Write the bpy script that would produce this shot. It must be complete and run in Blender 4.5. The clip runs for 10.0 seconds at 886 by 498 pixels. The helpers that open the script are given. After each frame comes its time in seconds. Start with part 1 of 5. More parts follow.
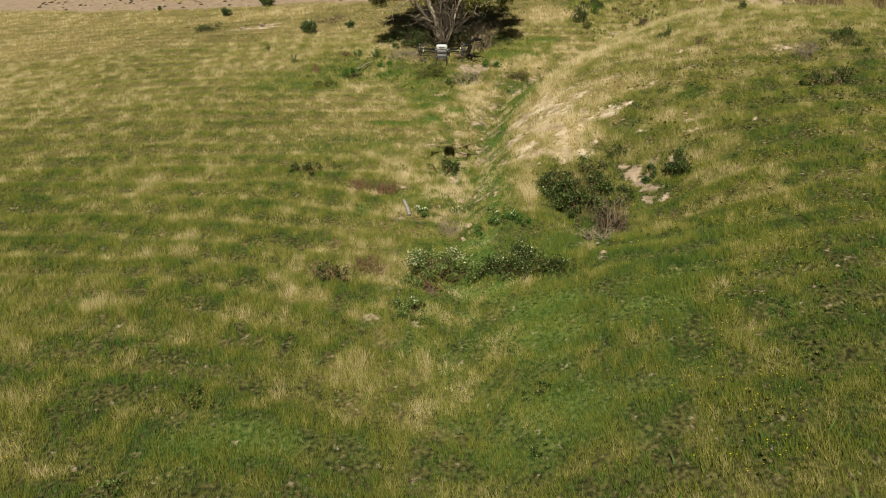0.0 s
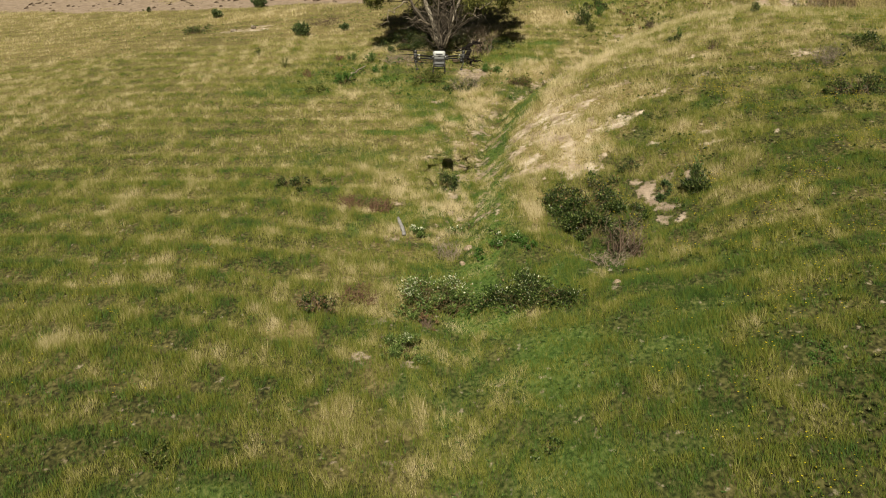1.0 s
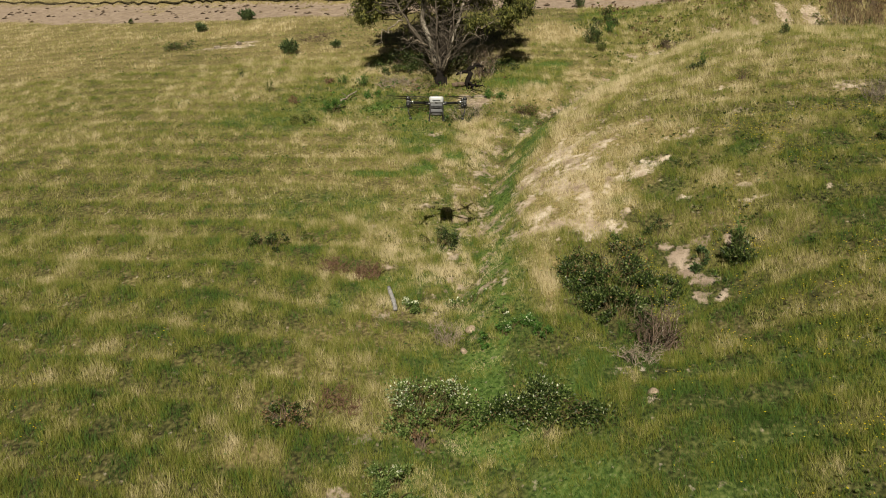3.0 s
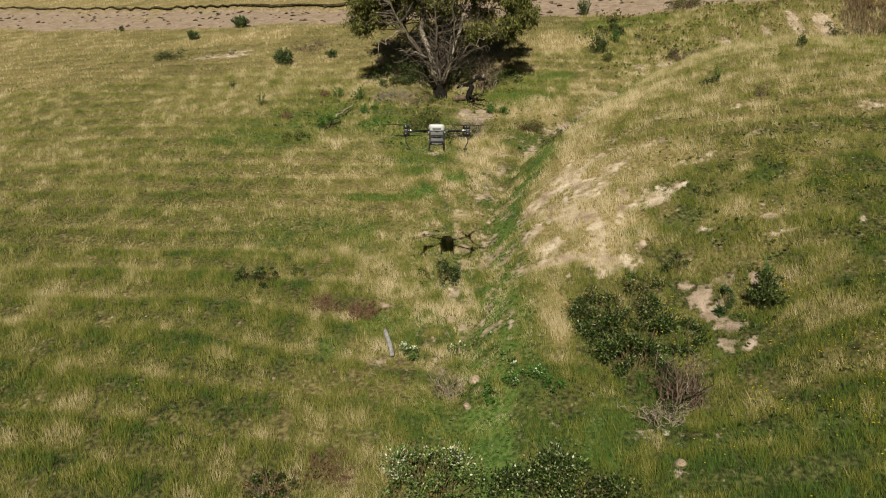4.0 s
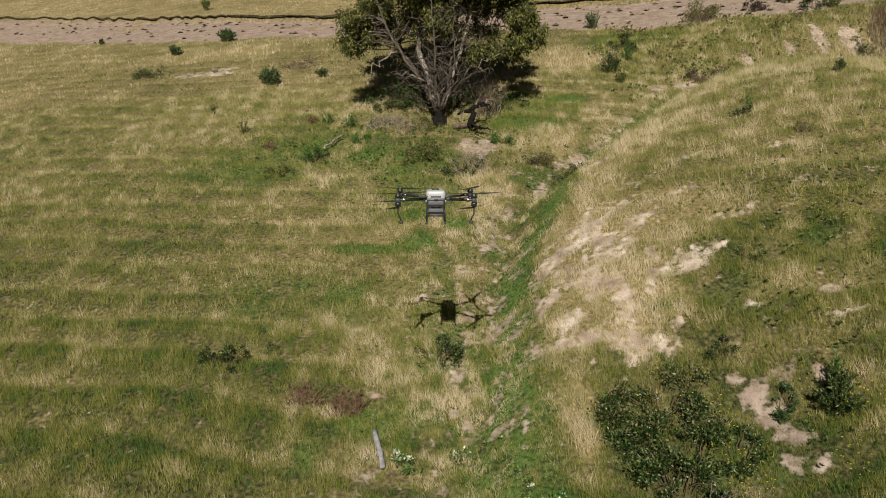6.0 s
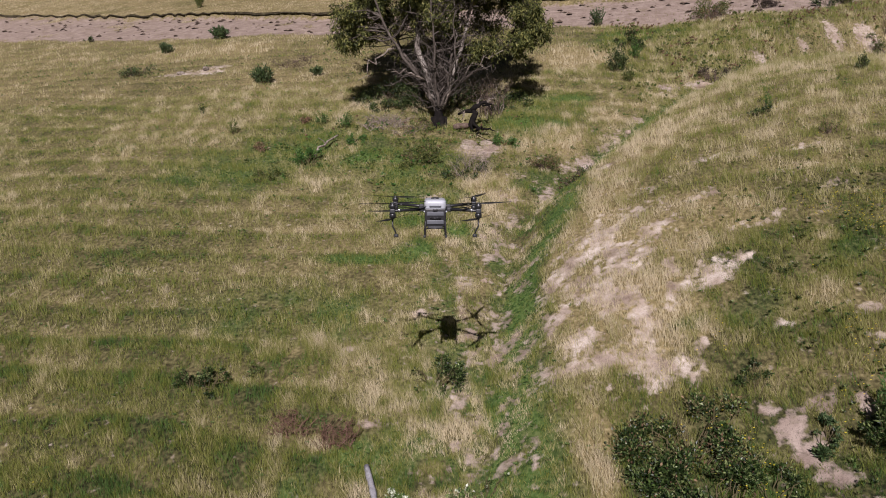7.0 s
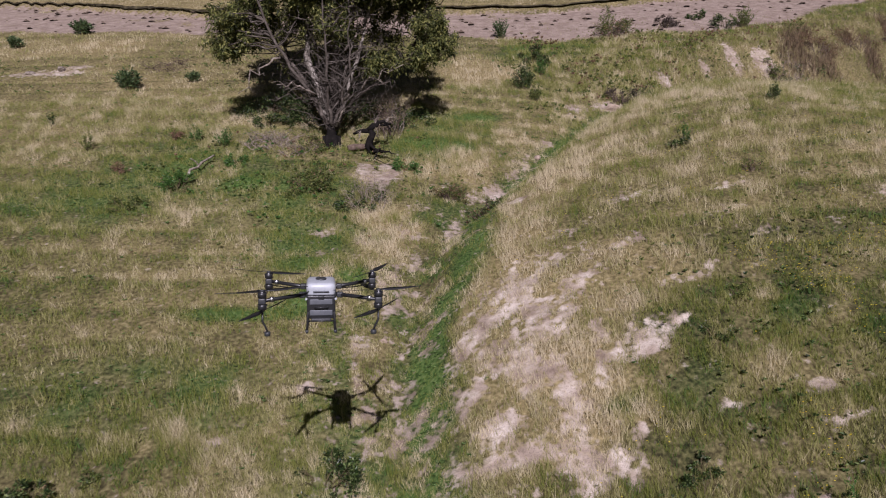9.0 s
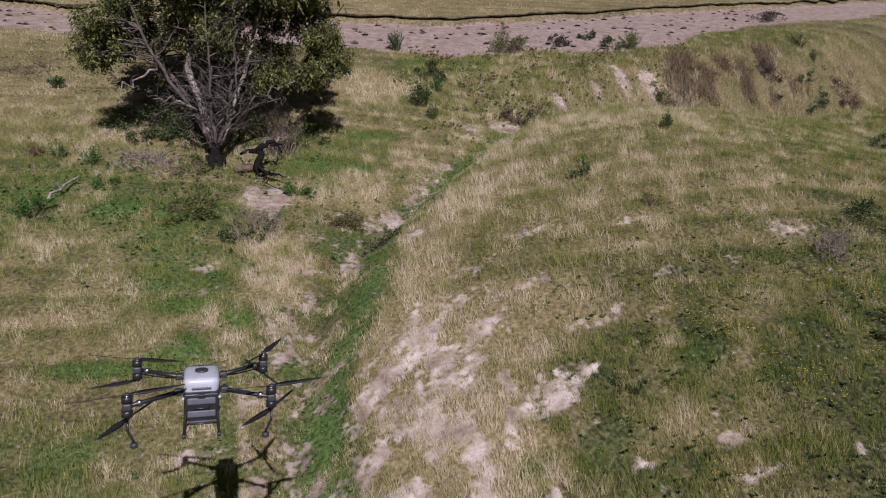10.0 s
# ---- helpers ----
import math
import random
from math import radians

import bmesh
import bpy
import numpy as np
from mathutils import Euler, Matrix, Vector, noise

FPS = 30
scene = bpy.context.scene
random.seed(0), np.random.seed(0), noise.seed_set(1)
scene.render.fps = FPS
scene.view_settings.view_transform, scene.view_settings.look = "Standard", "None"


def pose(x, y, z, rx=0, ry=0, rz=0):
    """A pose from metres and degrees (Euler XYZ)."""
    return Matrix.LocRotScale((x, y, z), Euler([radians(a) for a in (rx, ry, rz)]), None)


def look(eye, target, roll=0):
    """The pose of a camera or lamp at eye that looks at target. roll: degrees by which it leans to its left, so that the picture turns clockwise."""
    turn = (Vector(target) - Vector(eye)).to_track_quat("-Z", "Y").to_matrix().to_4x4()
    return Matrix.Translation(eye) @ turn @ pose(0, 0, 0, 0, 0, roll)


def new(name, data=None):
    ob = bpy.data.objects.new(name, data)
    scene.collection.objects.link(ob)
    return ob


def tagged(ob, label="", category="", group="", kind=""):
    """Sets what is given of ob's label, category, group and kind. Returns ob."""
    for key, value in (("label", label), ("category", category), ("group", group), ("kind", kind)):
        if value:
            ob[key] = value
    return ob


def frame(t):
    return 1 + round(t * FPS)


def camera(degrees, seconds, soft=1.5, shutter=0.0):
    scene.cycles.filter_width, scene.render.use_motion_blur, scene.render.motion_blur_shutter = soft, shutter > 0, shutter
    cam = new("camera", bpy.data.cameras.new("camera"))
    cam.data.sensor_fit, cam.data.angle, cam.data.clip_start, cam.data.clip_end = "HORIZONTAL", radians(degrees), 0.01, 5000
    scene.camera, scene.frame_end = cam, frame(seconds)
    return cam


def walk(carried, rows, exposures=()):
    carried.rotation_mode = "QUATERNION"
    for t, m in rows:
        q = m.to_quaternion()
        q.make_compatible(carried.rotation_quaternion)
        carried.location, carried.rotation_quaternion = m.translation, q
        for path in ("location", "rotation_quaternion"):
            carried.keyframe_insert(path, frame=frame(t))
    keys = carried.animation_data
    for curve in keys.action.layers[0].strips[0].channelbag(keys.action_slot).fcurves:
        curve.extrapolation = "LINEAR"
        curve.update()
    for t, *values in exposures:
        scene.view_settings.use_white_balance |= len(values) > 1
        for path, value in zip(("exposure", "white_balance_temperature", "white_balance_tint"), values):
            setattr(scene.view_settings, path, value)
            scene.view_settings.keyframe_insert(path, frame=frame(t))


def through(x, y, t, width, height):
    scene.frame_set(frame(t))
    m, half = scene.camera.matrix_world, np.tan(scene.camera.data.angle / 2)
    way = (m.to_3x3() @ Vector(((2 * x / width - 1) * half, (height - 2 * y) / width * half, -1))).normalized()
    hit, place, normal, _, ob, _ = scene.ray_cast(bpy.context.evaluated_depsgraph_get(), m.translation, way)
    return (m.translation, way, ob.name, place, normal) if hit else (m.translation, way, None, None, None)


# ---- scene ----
cam = camera(64.1, 10.0, 1.0, 0.2)
# seconds, place in metres, turn in degrees
PATH = [
    (0.0, 0.0, 0.0, 13.6, 89.13, -0.04, 0.0),
    (0.5, 0.007, 1.078, 14.005, 89.19, -0.03, -0.11),
    (1.0, 0.024, 2.171, 14.421, 89.14, -0.03, -0.14),
    (1.5, 0.064, 3.156, 14.847, 89.14, -0.03, -0.14),
    (2.0, 0.078, 4.164, 15.511, 89.11, -0.03, -0.17),
    (2.5, 0.091, 5.084, 16.203, 89.11, -0.03, -0.17),
    (4.0, 0.032, 7.893, 17.944, 89.2, -0.03, -0.26),
    (4.5, 0.02, 8.745, 18.529, 89.22, -0.02, -0.28),
    (5.0, 0.037, 9.684, 19.174, 89.23, -0.02, -0.28),
    (5.5, 0.022, 10.583, 19.703, 89.25, 0.08, -0.31),
    (7.0, 0.001, 13.307, 20.334, 89.28, 0.08, -0.4),
    (7.5, 0.023, 14.198, 20.519, 89.29, -0.01, -0.6),
    (8.0, 0.063, 15.133, 20.853, 89.32, 0.07, -2.12),
    (8.5, 0.103, 15.937, 21.249, 89.36, 0.07, -4.04),
    (9.0, 0.144, 16.672, 21.787, 89.36, 0.02, -8.75),
    (9.5, 0.159, 17.328, 22.329, 89.39, -0.04, -13.23),
    (10.0, 0.169, 18.013, 22.896, 89.46, -0.0, -17.55),
]
walk(cam, [(t, pose(x, y, z, rx, ry, rz)) for t, x, y, z, rx, ry, rz in PATH],
     [(0, 0.14, 7750, 4), (2.5, 0.08, 7450, 6), (5.7, -0.03, 6950, 9), (6.9, -0.06, 6050, 26), (8.5, -0.12, 5800, 30), (10, -0.18, 5650, 32)])

# ---- light ----
SUN_WAY = Vector((-0.055, -0.885, 0.462)).normalized()
world = bpy.data.worlds.new("sky")
scene.world = world
world.use_nodes = True
wn = world.node_tree.nodes
sky = wn.new("ShaderNodeTexSky")
sky.sky_type = "NISHITA"
sky.sun_disc = False
sky.sun_elevation = math.asin(SUN_WAY.z)
sky.sun_rotation = math.atan2(SUN_WAY.x, SUN_WAY.y)
world.node_tree.links.new(sky.outputs[0], wn["Background"].inputs[0])
wn["Background"].inputs[1].default_value = 0.016
sun = new("sun", bpy.data.lights.new("sun", "SUN"))
sun.data.energy = 5.95
sun.data.angle = radians(0.5)
sun.data.color = (1.0, 0.955, 0.855)
sun.matrix_world = look(SUN_WAY * 200, (0, 0, 0))


# ---- noise and land ----
TABLES = {}


def lattice(x, y, seed):
    """Smooth noise from 0 to 1 on a unit lattice."""
    if seed not in TABLES:
        TABLES[seed] = np.random.RandomState(seed).rand(256, 256)
    table = TABLES[seed]
    xi, yi = np.floor(x).astype(int), np.floor(y).astype(int)
    u, v = x - xi, y - yi
    u, v = u * u * (3 - 2 * u), v * v * (3 - 2 * v)
    a, b = table[xi % 256, yi % 256], table[(xi + 1) % 256, yi % 256]
    c, d = table[xi % 256, (yi + 1) % 256], table[(xi + 1) % 256, (yi + 1) % 256]
    return (a * (1 - u) + b * u) * (1 - v) + (c * (1 - u) + d * u) * v


def rough(x, y, size, seed, octaves=3):
    """Noise of several sizes, from about -1 to 1."""
    total, weight, norm = 0, 1.0, 0.0
    for k in range(octaves):
        total = total + weight * (2 * lattice(x / size + 17.3 * k, y / size + 9.1 * k, seed + k) - 1)
        norm += weight
        weight *= 0.55
        size *= 0.48
    return total / norm


def step(a, b, v):
    """0 below a, 1 above b (or the other way round), smooth between."""
    k = np.clip((v - a) / (b - a), 0, 1)
    return k * k * (3 - 2 * k)


GULLY = [(3.0, -40), (2.2, 0), (1.2, 17), (0.6, 23), (0.6, 28), (1.7, 33), (2.3, 37), (3.4, 40.5), (5.6, 43.2), (8.5, 46.4),
         (12.0, 50.0), (15.5, 52.4), (20.0, 54.2), (27.0, 56.6), (35.0, 58.5), (46.0, 61.0), (70, 68), (140, 90)]


def gully(x, y, line=None):
    """Signed distance from the gully's line, positive on the spur's side."""
    line = line or GULLY
    best, side = np.full(np.shape(x), 1e9), np.zeros(np.shape(x))
    for (ax, ay), (bx, by) in zip(line, line[1:]):
        dx, dy = bx - ax, by - ay
        k = np.clip(((x - ax) * dx + (y - ay) * dy) / (dx * dx + dy * dy), 0, 1)
        d = np.hypot(x - ax - k * dx, y - ay - k * dy)
        near = d < best
        best = np.where(near, d, best)
        side = np.where(near, np.sign((x - ax) * dy - (y - ay) * dx), side)
    return best * side


def track_low(x):
    return np.interp(x, [-60, -42, -29, -17.5, -8, 8, 14.5, 18, 24.5, 28, 32.3, 38, 49, 61, 80], [88, 79.7, 73.8, 69.3, 67.8, 65.4, 63.6, 63.6, 63.2, 63.2, 63.6, 66.0, 69.3, 71.5, 78])


def track_high(x):
    return np.interp(x, [-60, -50, -34, -20, -10, 9, 18, 23, 33, 48, 65, 80], [98, 92.8, 84.6, 78.3, 73.5, 72.0, 71.0, 71.3, 72.6, 75, 77.7, 81])


def hill(x, y):
    """The hillside at large: a steep slope with a gully and a spur, a ridge behind and a valley in front."""
    xs = np.clip(x, -70, 70) + 25 * np.tanh((x - np.clip(x, -70, 70)) / 60)
    over, under = np.maximum(y - 150, 0), np.maximum(-y - 10, 0)
    ys = np.clip(y, -10, 150) + 45 * (1 - np.exp(-over / 45)) - 35 * (1 - np.exp(-under / 35))
    d = gully(xs, np.clip(y, -10, 150))
    r, l = np.maximum(d, 0), np.maximum(-d, 0)
    lump = lambda cx, cy, s: np.exp(-((x - cx) ** 2 + (y - cy) ** 2) / (2 * s * s))
    bank = 1 - np.exp(-r / 5)
    z = -0.483 + 0.102 * xs + 0.529 * ys + 2.041 * bank + 1.666 * bank / (1 + np.exp(-np.clip(y - 34, -60, 60) / 4)) + 1.642 * (1 - np.exp(-l / 12))
    # the gully is deeper, with a steep far bank, behind the spur
    deep = step(15, 24, x)
    z = z - deep * 2.2 * np.exp(-((d + 0.6) / 2.6) ** 2) + deep * 0.9 * step(-1.5, -4.0, d) * np.exp(-np.maximum(l - 4, 0) / 9)
    z = z - np.minimum(0.2 * np.maximum(x - 19, 0), 3.6) * step(34, 47, y) * step(-3.0, 0.5, d)
    return z - 1.373 * lump(7, 26.5, 2.8) - 0.363 * lump(27, 62, 6) + 0.244 * lump(-16, 67, 9) + 0.209 * lump(-8, 24, 7) - 0.19 * lump(12, 66, 7) - 0.28 * lump(-1.5, 28.9, 1.6) - 0.05 * over


def terrace(x, y):
    """Phase of the small sheep terraces that follow the contours."""
    return (y + 0.16 * x + 1.25 * rough(0.6 * x, y, 8, 31, 3)) / 1.5


def land(x, y):
    near = step(-20, 5, y) * (1 - step(100, 140, y)) * (1 - step(60, 90, np.abs(x)))
    d = gully(x, y)
    upper = step(24, 32, y)
    z = hill(x, y)
    # cut channel along the gully with a steeper bank under the spur
    z = z - near * 0.16 * upper * np.exp(-((d - 0.1) / 0.9) ** 2)
    z = z + near * 0.14 * upper * step(0.7, 1.7, d) * np.exp(-np.maximum(d - 1.1, 0) / 2.5)
    ph = terrace(x, y)
    strength = 0.062 * (1 - np.exp(-(d / 3.5) ** 2)) * (0.5 + 0.5 * lattice(x / 6, y / 6, 77)) * (1 - step(62, 66, y))
    z = z + near * strength * (np.sin(2 * np.pi * ph) + 0.4 * np.sin(4 * np.pi * ph))
    calm = 1 - 0.88 * step(-1.0, 1.0, y - track_low(x)) * (1 - step(-1.0, 0.3, y - track_high(x)))
    z = z + near * calm * (0.10 * rough(x, y, 3.2, 5, 3) + 0.035 * rough(x, y, 0.7, 8, 2))
    # small scarp along the upper edge of the bare strip
    edge = track_high(x) + 0.5 * rough(x, y, 2.5, 41, 2)
    return z + near * (0.38 * step(-0.15, 0.15, y - edge) - 0.12 * step(-2.5, 0, y - edge) * (1 - step(0, 0.2, y - edge)))


# the green floor of the gully
FLOOR = [(2.2, 17), (1.3, 23), (1.45, 26), (1.75, 29.2), (1.95, 31), (2.3, 32.8), (2.5, 34.4), (2.65, 35.6), (2.85, 36.4), (3.5, 37.2), (4.2, 38.3), (4.75, 39.6), (5.1, 41.4), (6.3, 43.2),
         (9.0, 46.4), (12.4, 49.8), (15.8, 52.3), (20.5, 54.3), (27, 56.6)]
# x, y, half width, half depth of bare earth
BARE_SCAR = [(8.42, 28.8, 0.5, 0.3), (7.72, 28.6, 0.4, 0.24), (7.9, 28.1, 0.34, 0.28), (8.0, 27.5, 0.4, 0.25), (7.86, 27.0, 0.16, 0.2), (9.32, 28.45, 0.2, 0.3), (7.34, 29.0, 0.22, 0.14), (8.35, 26.75, 0.2, 0.16)]
BARE_SAND = [(4.32, 35.6, 0.46, 0.42), (4.17, 35.0, 0.5, 0.32), (4.92, 34.1, 0.72, 0.2), (5.75, 33.85, 0.45, 0.32), (6.13, 34.3, 0.31, 0.25), (3.92, 33.85, 0.26, 0.72), (3.61, 33.15, 0.17, 0.36), (4.38, 33.4, 0.19, 0.5),
             (5.36, 32.1, 0.34, 0.37), (7.37, 32.65, 0.85, 0.3), (8.45, 33.07, 0.36, 0.2), (3.82, 31.8, 0.54, 0.38), (4.07, 31.1, 0.76, 0.28), (6.55, 30.8, 0.2, 0.15), (5.1, 30.05, 0.55, 0.17), (3.12, 33.1, 0.15, 0.1)]
BARE_FAINT = [(5.88, 36.8, 0.75, 0.25), (10.16, 34.45, 0.3, 0.15), (9.41, 34.3, 0.75, 0.14), (8.5, 36.2, 0.6, 0.25), (11.7, 36.6, 0.6, 0.2), (12.43, 35.32, 0.3, 0.14), (14.63, 35.28, 0.25, 0.3), (7.4, 37.6, 0.8, 0.25), (9.6, 38.6, 0.9, 0.25), (6.9, 35.3, 0.6, 0.2), (12.8, 38.0, 0.7, 0.2)]
BARE_GULLY = [(0.76, 36.2, 0.27, 0.45), (0.69, 35.4, 0.12, 0.25), (1.94, 35.95, 0.22, 0.25), (1.33, 35.0, 0.34, 0.3), (0.94, 33.8, 0.27, 0.22), (1.45, 33.06, 0.44, 0.4), (2.2, 33.5, 0.2, 0.3), (2.37, 32.6, 0.17, 0.2),
              (1.77, 34.34, 0.26, 0.2), (-1.08, 31.17, 0.45, 0.22), (-1.7, 30.6, 0.36, 0.13), (0.92, 30.95, 0.24, 0.16), (1.6, 30.34, 0.2, 0.13), (1.6, 29.3, 0.33, 0.15), (0.83, 29.8, 0.2, 0.2), (2.19, 28.88, 0.14, 0.11),
              (2.9, 39.8, 0.5, 0.23), (1.73, 38.7, 0.34, 0.22), (2.45, 38.6, 0.5, 0.12), (-1.05, 38.35, 0.3, 0.2), (-0.56, 34.65, 0.36, 0.24)]
BARE_UPPER = [(3.27, 38.2, 0.31, 0.12), (-0.23, 41.9, 0.4, 0.26), (1.05, 41.2, 0.32, 0.23), (-0.37, 40.65, 0.65, 0.15), (2.84, 40.6, 0.22, 0.17), (4.5, 41.95, 0.34, 0.9), (1.57, 39.78, 0.18, 0.2), (2.2, 36.4, 0.24, 0.12),
              (-1.9, 28.3, 0.45, 0.2), (-1.9, 23.2, 0.45, 0.2), (-2.3, 21.5, 0.32, 0.25), (5.1, 22.9, 0.28, 0.3), (-2.56, 33.1, 0.3, 0.17), (-0.9, 21.2, 0.3, 0.16), (4.9, 24.3, 0.5, 0.14), (0.2, 28.0, 0.3, 0.16)]
BARE_HOLLOW = [(1.88, 46.1, 0.96, 1.0), (6.67, 44.6, 0.65, 0.6), (6.84, 41.2, 0.6, 0.3), (12.2, 51.6, 0.5, 0.25), (10.1, 48.8, 0.3, 0.3), (14.6, 52.9, 1.2, 0.6), (12.9, 52.6, 0.7, 0.5)]
BARE_FAR = [(17.7, 36.3, 0.85, 0.4), (10.71, 30.58, 0.36, 0.18), (8.47, 30.78, 0.34, 0.1), (10.56, 29.74, 0.58, 0.09), (13.08, 29.48, 0.2, 0.14),
            (26.0, 59.8, 0.5, 0.9), (28.4, 60.0, 0.8, 0.7), (23.4, 58.6, 0.4, 0.4), (-16.0, 60.0, 1.9, 0.6), (-14.6, 61.0, 0.8, 0.4), (20.0, 57.0, 0.5, 0.6)]
SAND_ZONE = [(4.6, 33.4, 1.6, 2.6), (6.6, 33.1, 1.8, 0.7), (4.9, 31.4, 1.6, 1.3), (5.6, 35.7, 2.0, 1.2), (5.7, 30.4, 0.9, 0.8)]
LUSH = [(2.6, 19.6, 2.2, 1.5), (3.0, 17.4, 2.6, 1.2), (-4.9, 16.8, 2.2, 0.6), (8.8, 18.4, 0.5, 0.7), (5.2, 17.6, 0.75, 0.6), (4.3, 49.8, 2.4, 2.2), (-2.0, 37.6, 1.7, 0.28),
        (-6.4, 47.7, 2.4, 2.8), (-2.5, 44.5, 3.0, 2.4), (13.1, 61.5, 3.0, 1.2), (-3.4, 28.7, 0.6, 0.6), (-1.0, 29.8, 0.8, 0.8), (6.7, 27.2, 1.0, 0.9), (3.9, 24.8, 1.2, 0.8), (2.4, 21.1, 1.8, 1.2), (-0.57, 25.7, 1.15, 0.8), (-0.65, 21.4, 0.8, 1.4)]
VIVID = [(-2.0, 37.6, 1.7, 0.28), (-0.7, 38.2, 0.6, 0.6), (-0.75, 40.1, 1.0, 0.5), (0.8, 39.4, 0.65, 0.5), (2.9, 20.6, 1.3, 0.7), (3.6, 23.6, 0.8, 0.4), (-1.9, 29.7, 0.7, 0.5),
         (4.4, 48.6, 1.7, 1.0), (7.0, 51.5, 1.2, 0.5), (-3.4, 45.5, 0.9, 0.5), (-6.5, 46.6, 1.0, 0.7), (14.5, 62.2, 3.0, 0.5), (24.5, 56.3, 2.4, 0.5), (29.5, 58.4, 1.6, 0.5), (9.6, 47.0, 0.7, 0.6), (11.5, 49.0, 0.8, 0.7), (13.6, 50.9, 0.9, 0.6)]
LUSH_SLOPE = [(8.3, 31.3, 0.7, 0.5), (11.2, 32.4, 0.7, 0.4), (6.4, 31.5, 0.45, 0.22), (7.5, 22.5, 3.0, 1.2), (6.5, 20.0, 2.2, 1.3), (0.3, 25.5, 1.2, 0.6), (24.5, 56.5, 2.4, 0.8), (-1.2, 22.0, 1.2, 0.8), (-1.0, 41.5, 2.2, 1.4), (-9.0, 45.0, 3.0, 1.8), (-4.5, 34.5, 3.0, 1.2)]
PALE = [(-0.8, 18.6, 2.6, 1.6), (-4.0, 38.5, 4.0, 3.5), (-3.5, 43.0, 4.0, 2.5), (1.0, 22.5, 2.5, 2.5), (-1.3, 33.5, 2.0, 2.6), (-0.8, 26.0, 2.6, 2.2), (2.6, 30.5, 1.2, 2.5), (-3, 27, 2, 2.5), (2, 52, 6, 5), (3.2, 36.5, 0.8, 2)]
STRAW = [(5.4, 32.4, 2.5, 2.3), (7.3, 35.1, 3.3, 2.0), 
         (3.4, 28.6, 0.6, 1.5), (1.8, 41.8, 1.7, 2.6), (5.4, 47.2, 2.2, 2.8), (-18.4, 64.9, 9, 3.0), (8.5, 58.4, 3.2, 3.6), (-3.4, 33.6, 1.2, 1.0)]
STRAW_SOFT = [(-8.5, 52.0, 3.5, 3.0), (-2.5, 19.2, 1.4, 0.9), (-1.5, 20.6, 0.8, 0.7), (-10.8, 22.3, 1.4, 0.5), (12.5, 39.5, 6.0, 3.0), (-2.2, 21.6, 0.9, 0.5), (0.5, 21.6, 0.9, 0.6), (1.2, 23.1, 0.5, 0.4), (0.1, 19.6, 1.2, 0.6), (-4.6, 22.6, 1.0, 0.5), (0.9, 24.2, 0.6, 0.4), (8.5, 29.6, 1.5, 0.6), (10.0, 31.5, 1.6, 0.9), (10.5, 38.4, 4.4, 2.8), (14.6, 41.5, 4.0, 2.2), (17.1, 44.5, 4.5, 2.2), (22, 58, 4, 2)]


def spots(x, y, rows, seed, ragged=0.55, soft=0.35):
    """1 inside the ragged ovals of rows, 0 outside."""
    wob = 0.5 * ragged * (rough(x, y, 0.9, seed, 3) + rough(x, y, 0.34, seed + 5, 3))
    x, y = x + 0.17 * rough(x, y, 0.55, seed + 2, 3), y + 0.13 * rough(x, y, 0.45, seed + 4, 3)
    out = np.zeros(np.shape(x))
    for cx, cy, rx, ry in rows:
        near = (np.abs(x - cx) < 2.4 * rx) & (np.abs(y - cy) < 2.4 * ry)
        if near.any():
            r = np.hypot((x[near] - cx) / rx, (y[near] - cy) / ry) + wob[near]
            out[near] = np.maximum(out[near], 1 - step(1 - soft, 1 + soft, r))
    return out


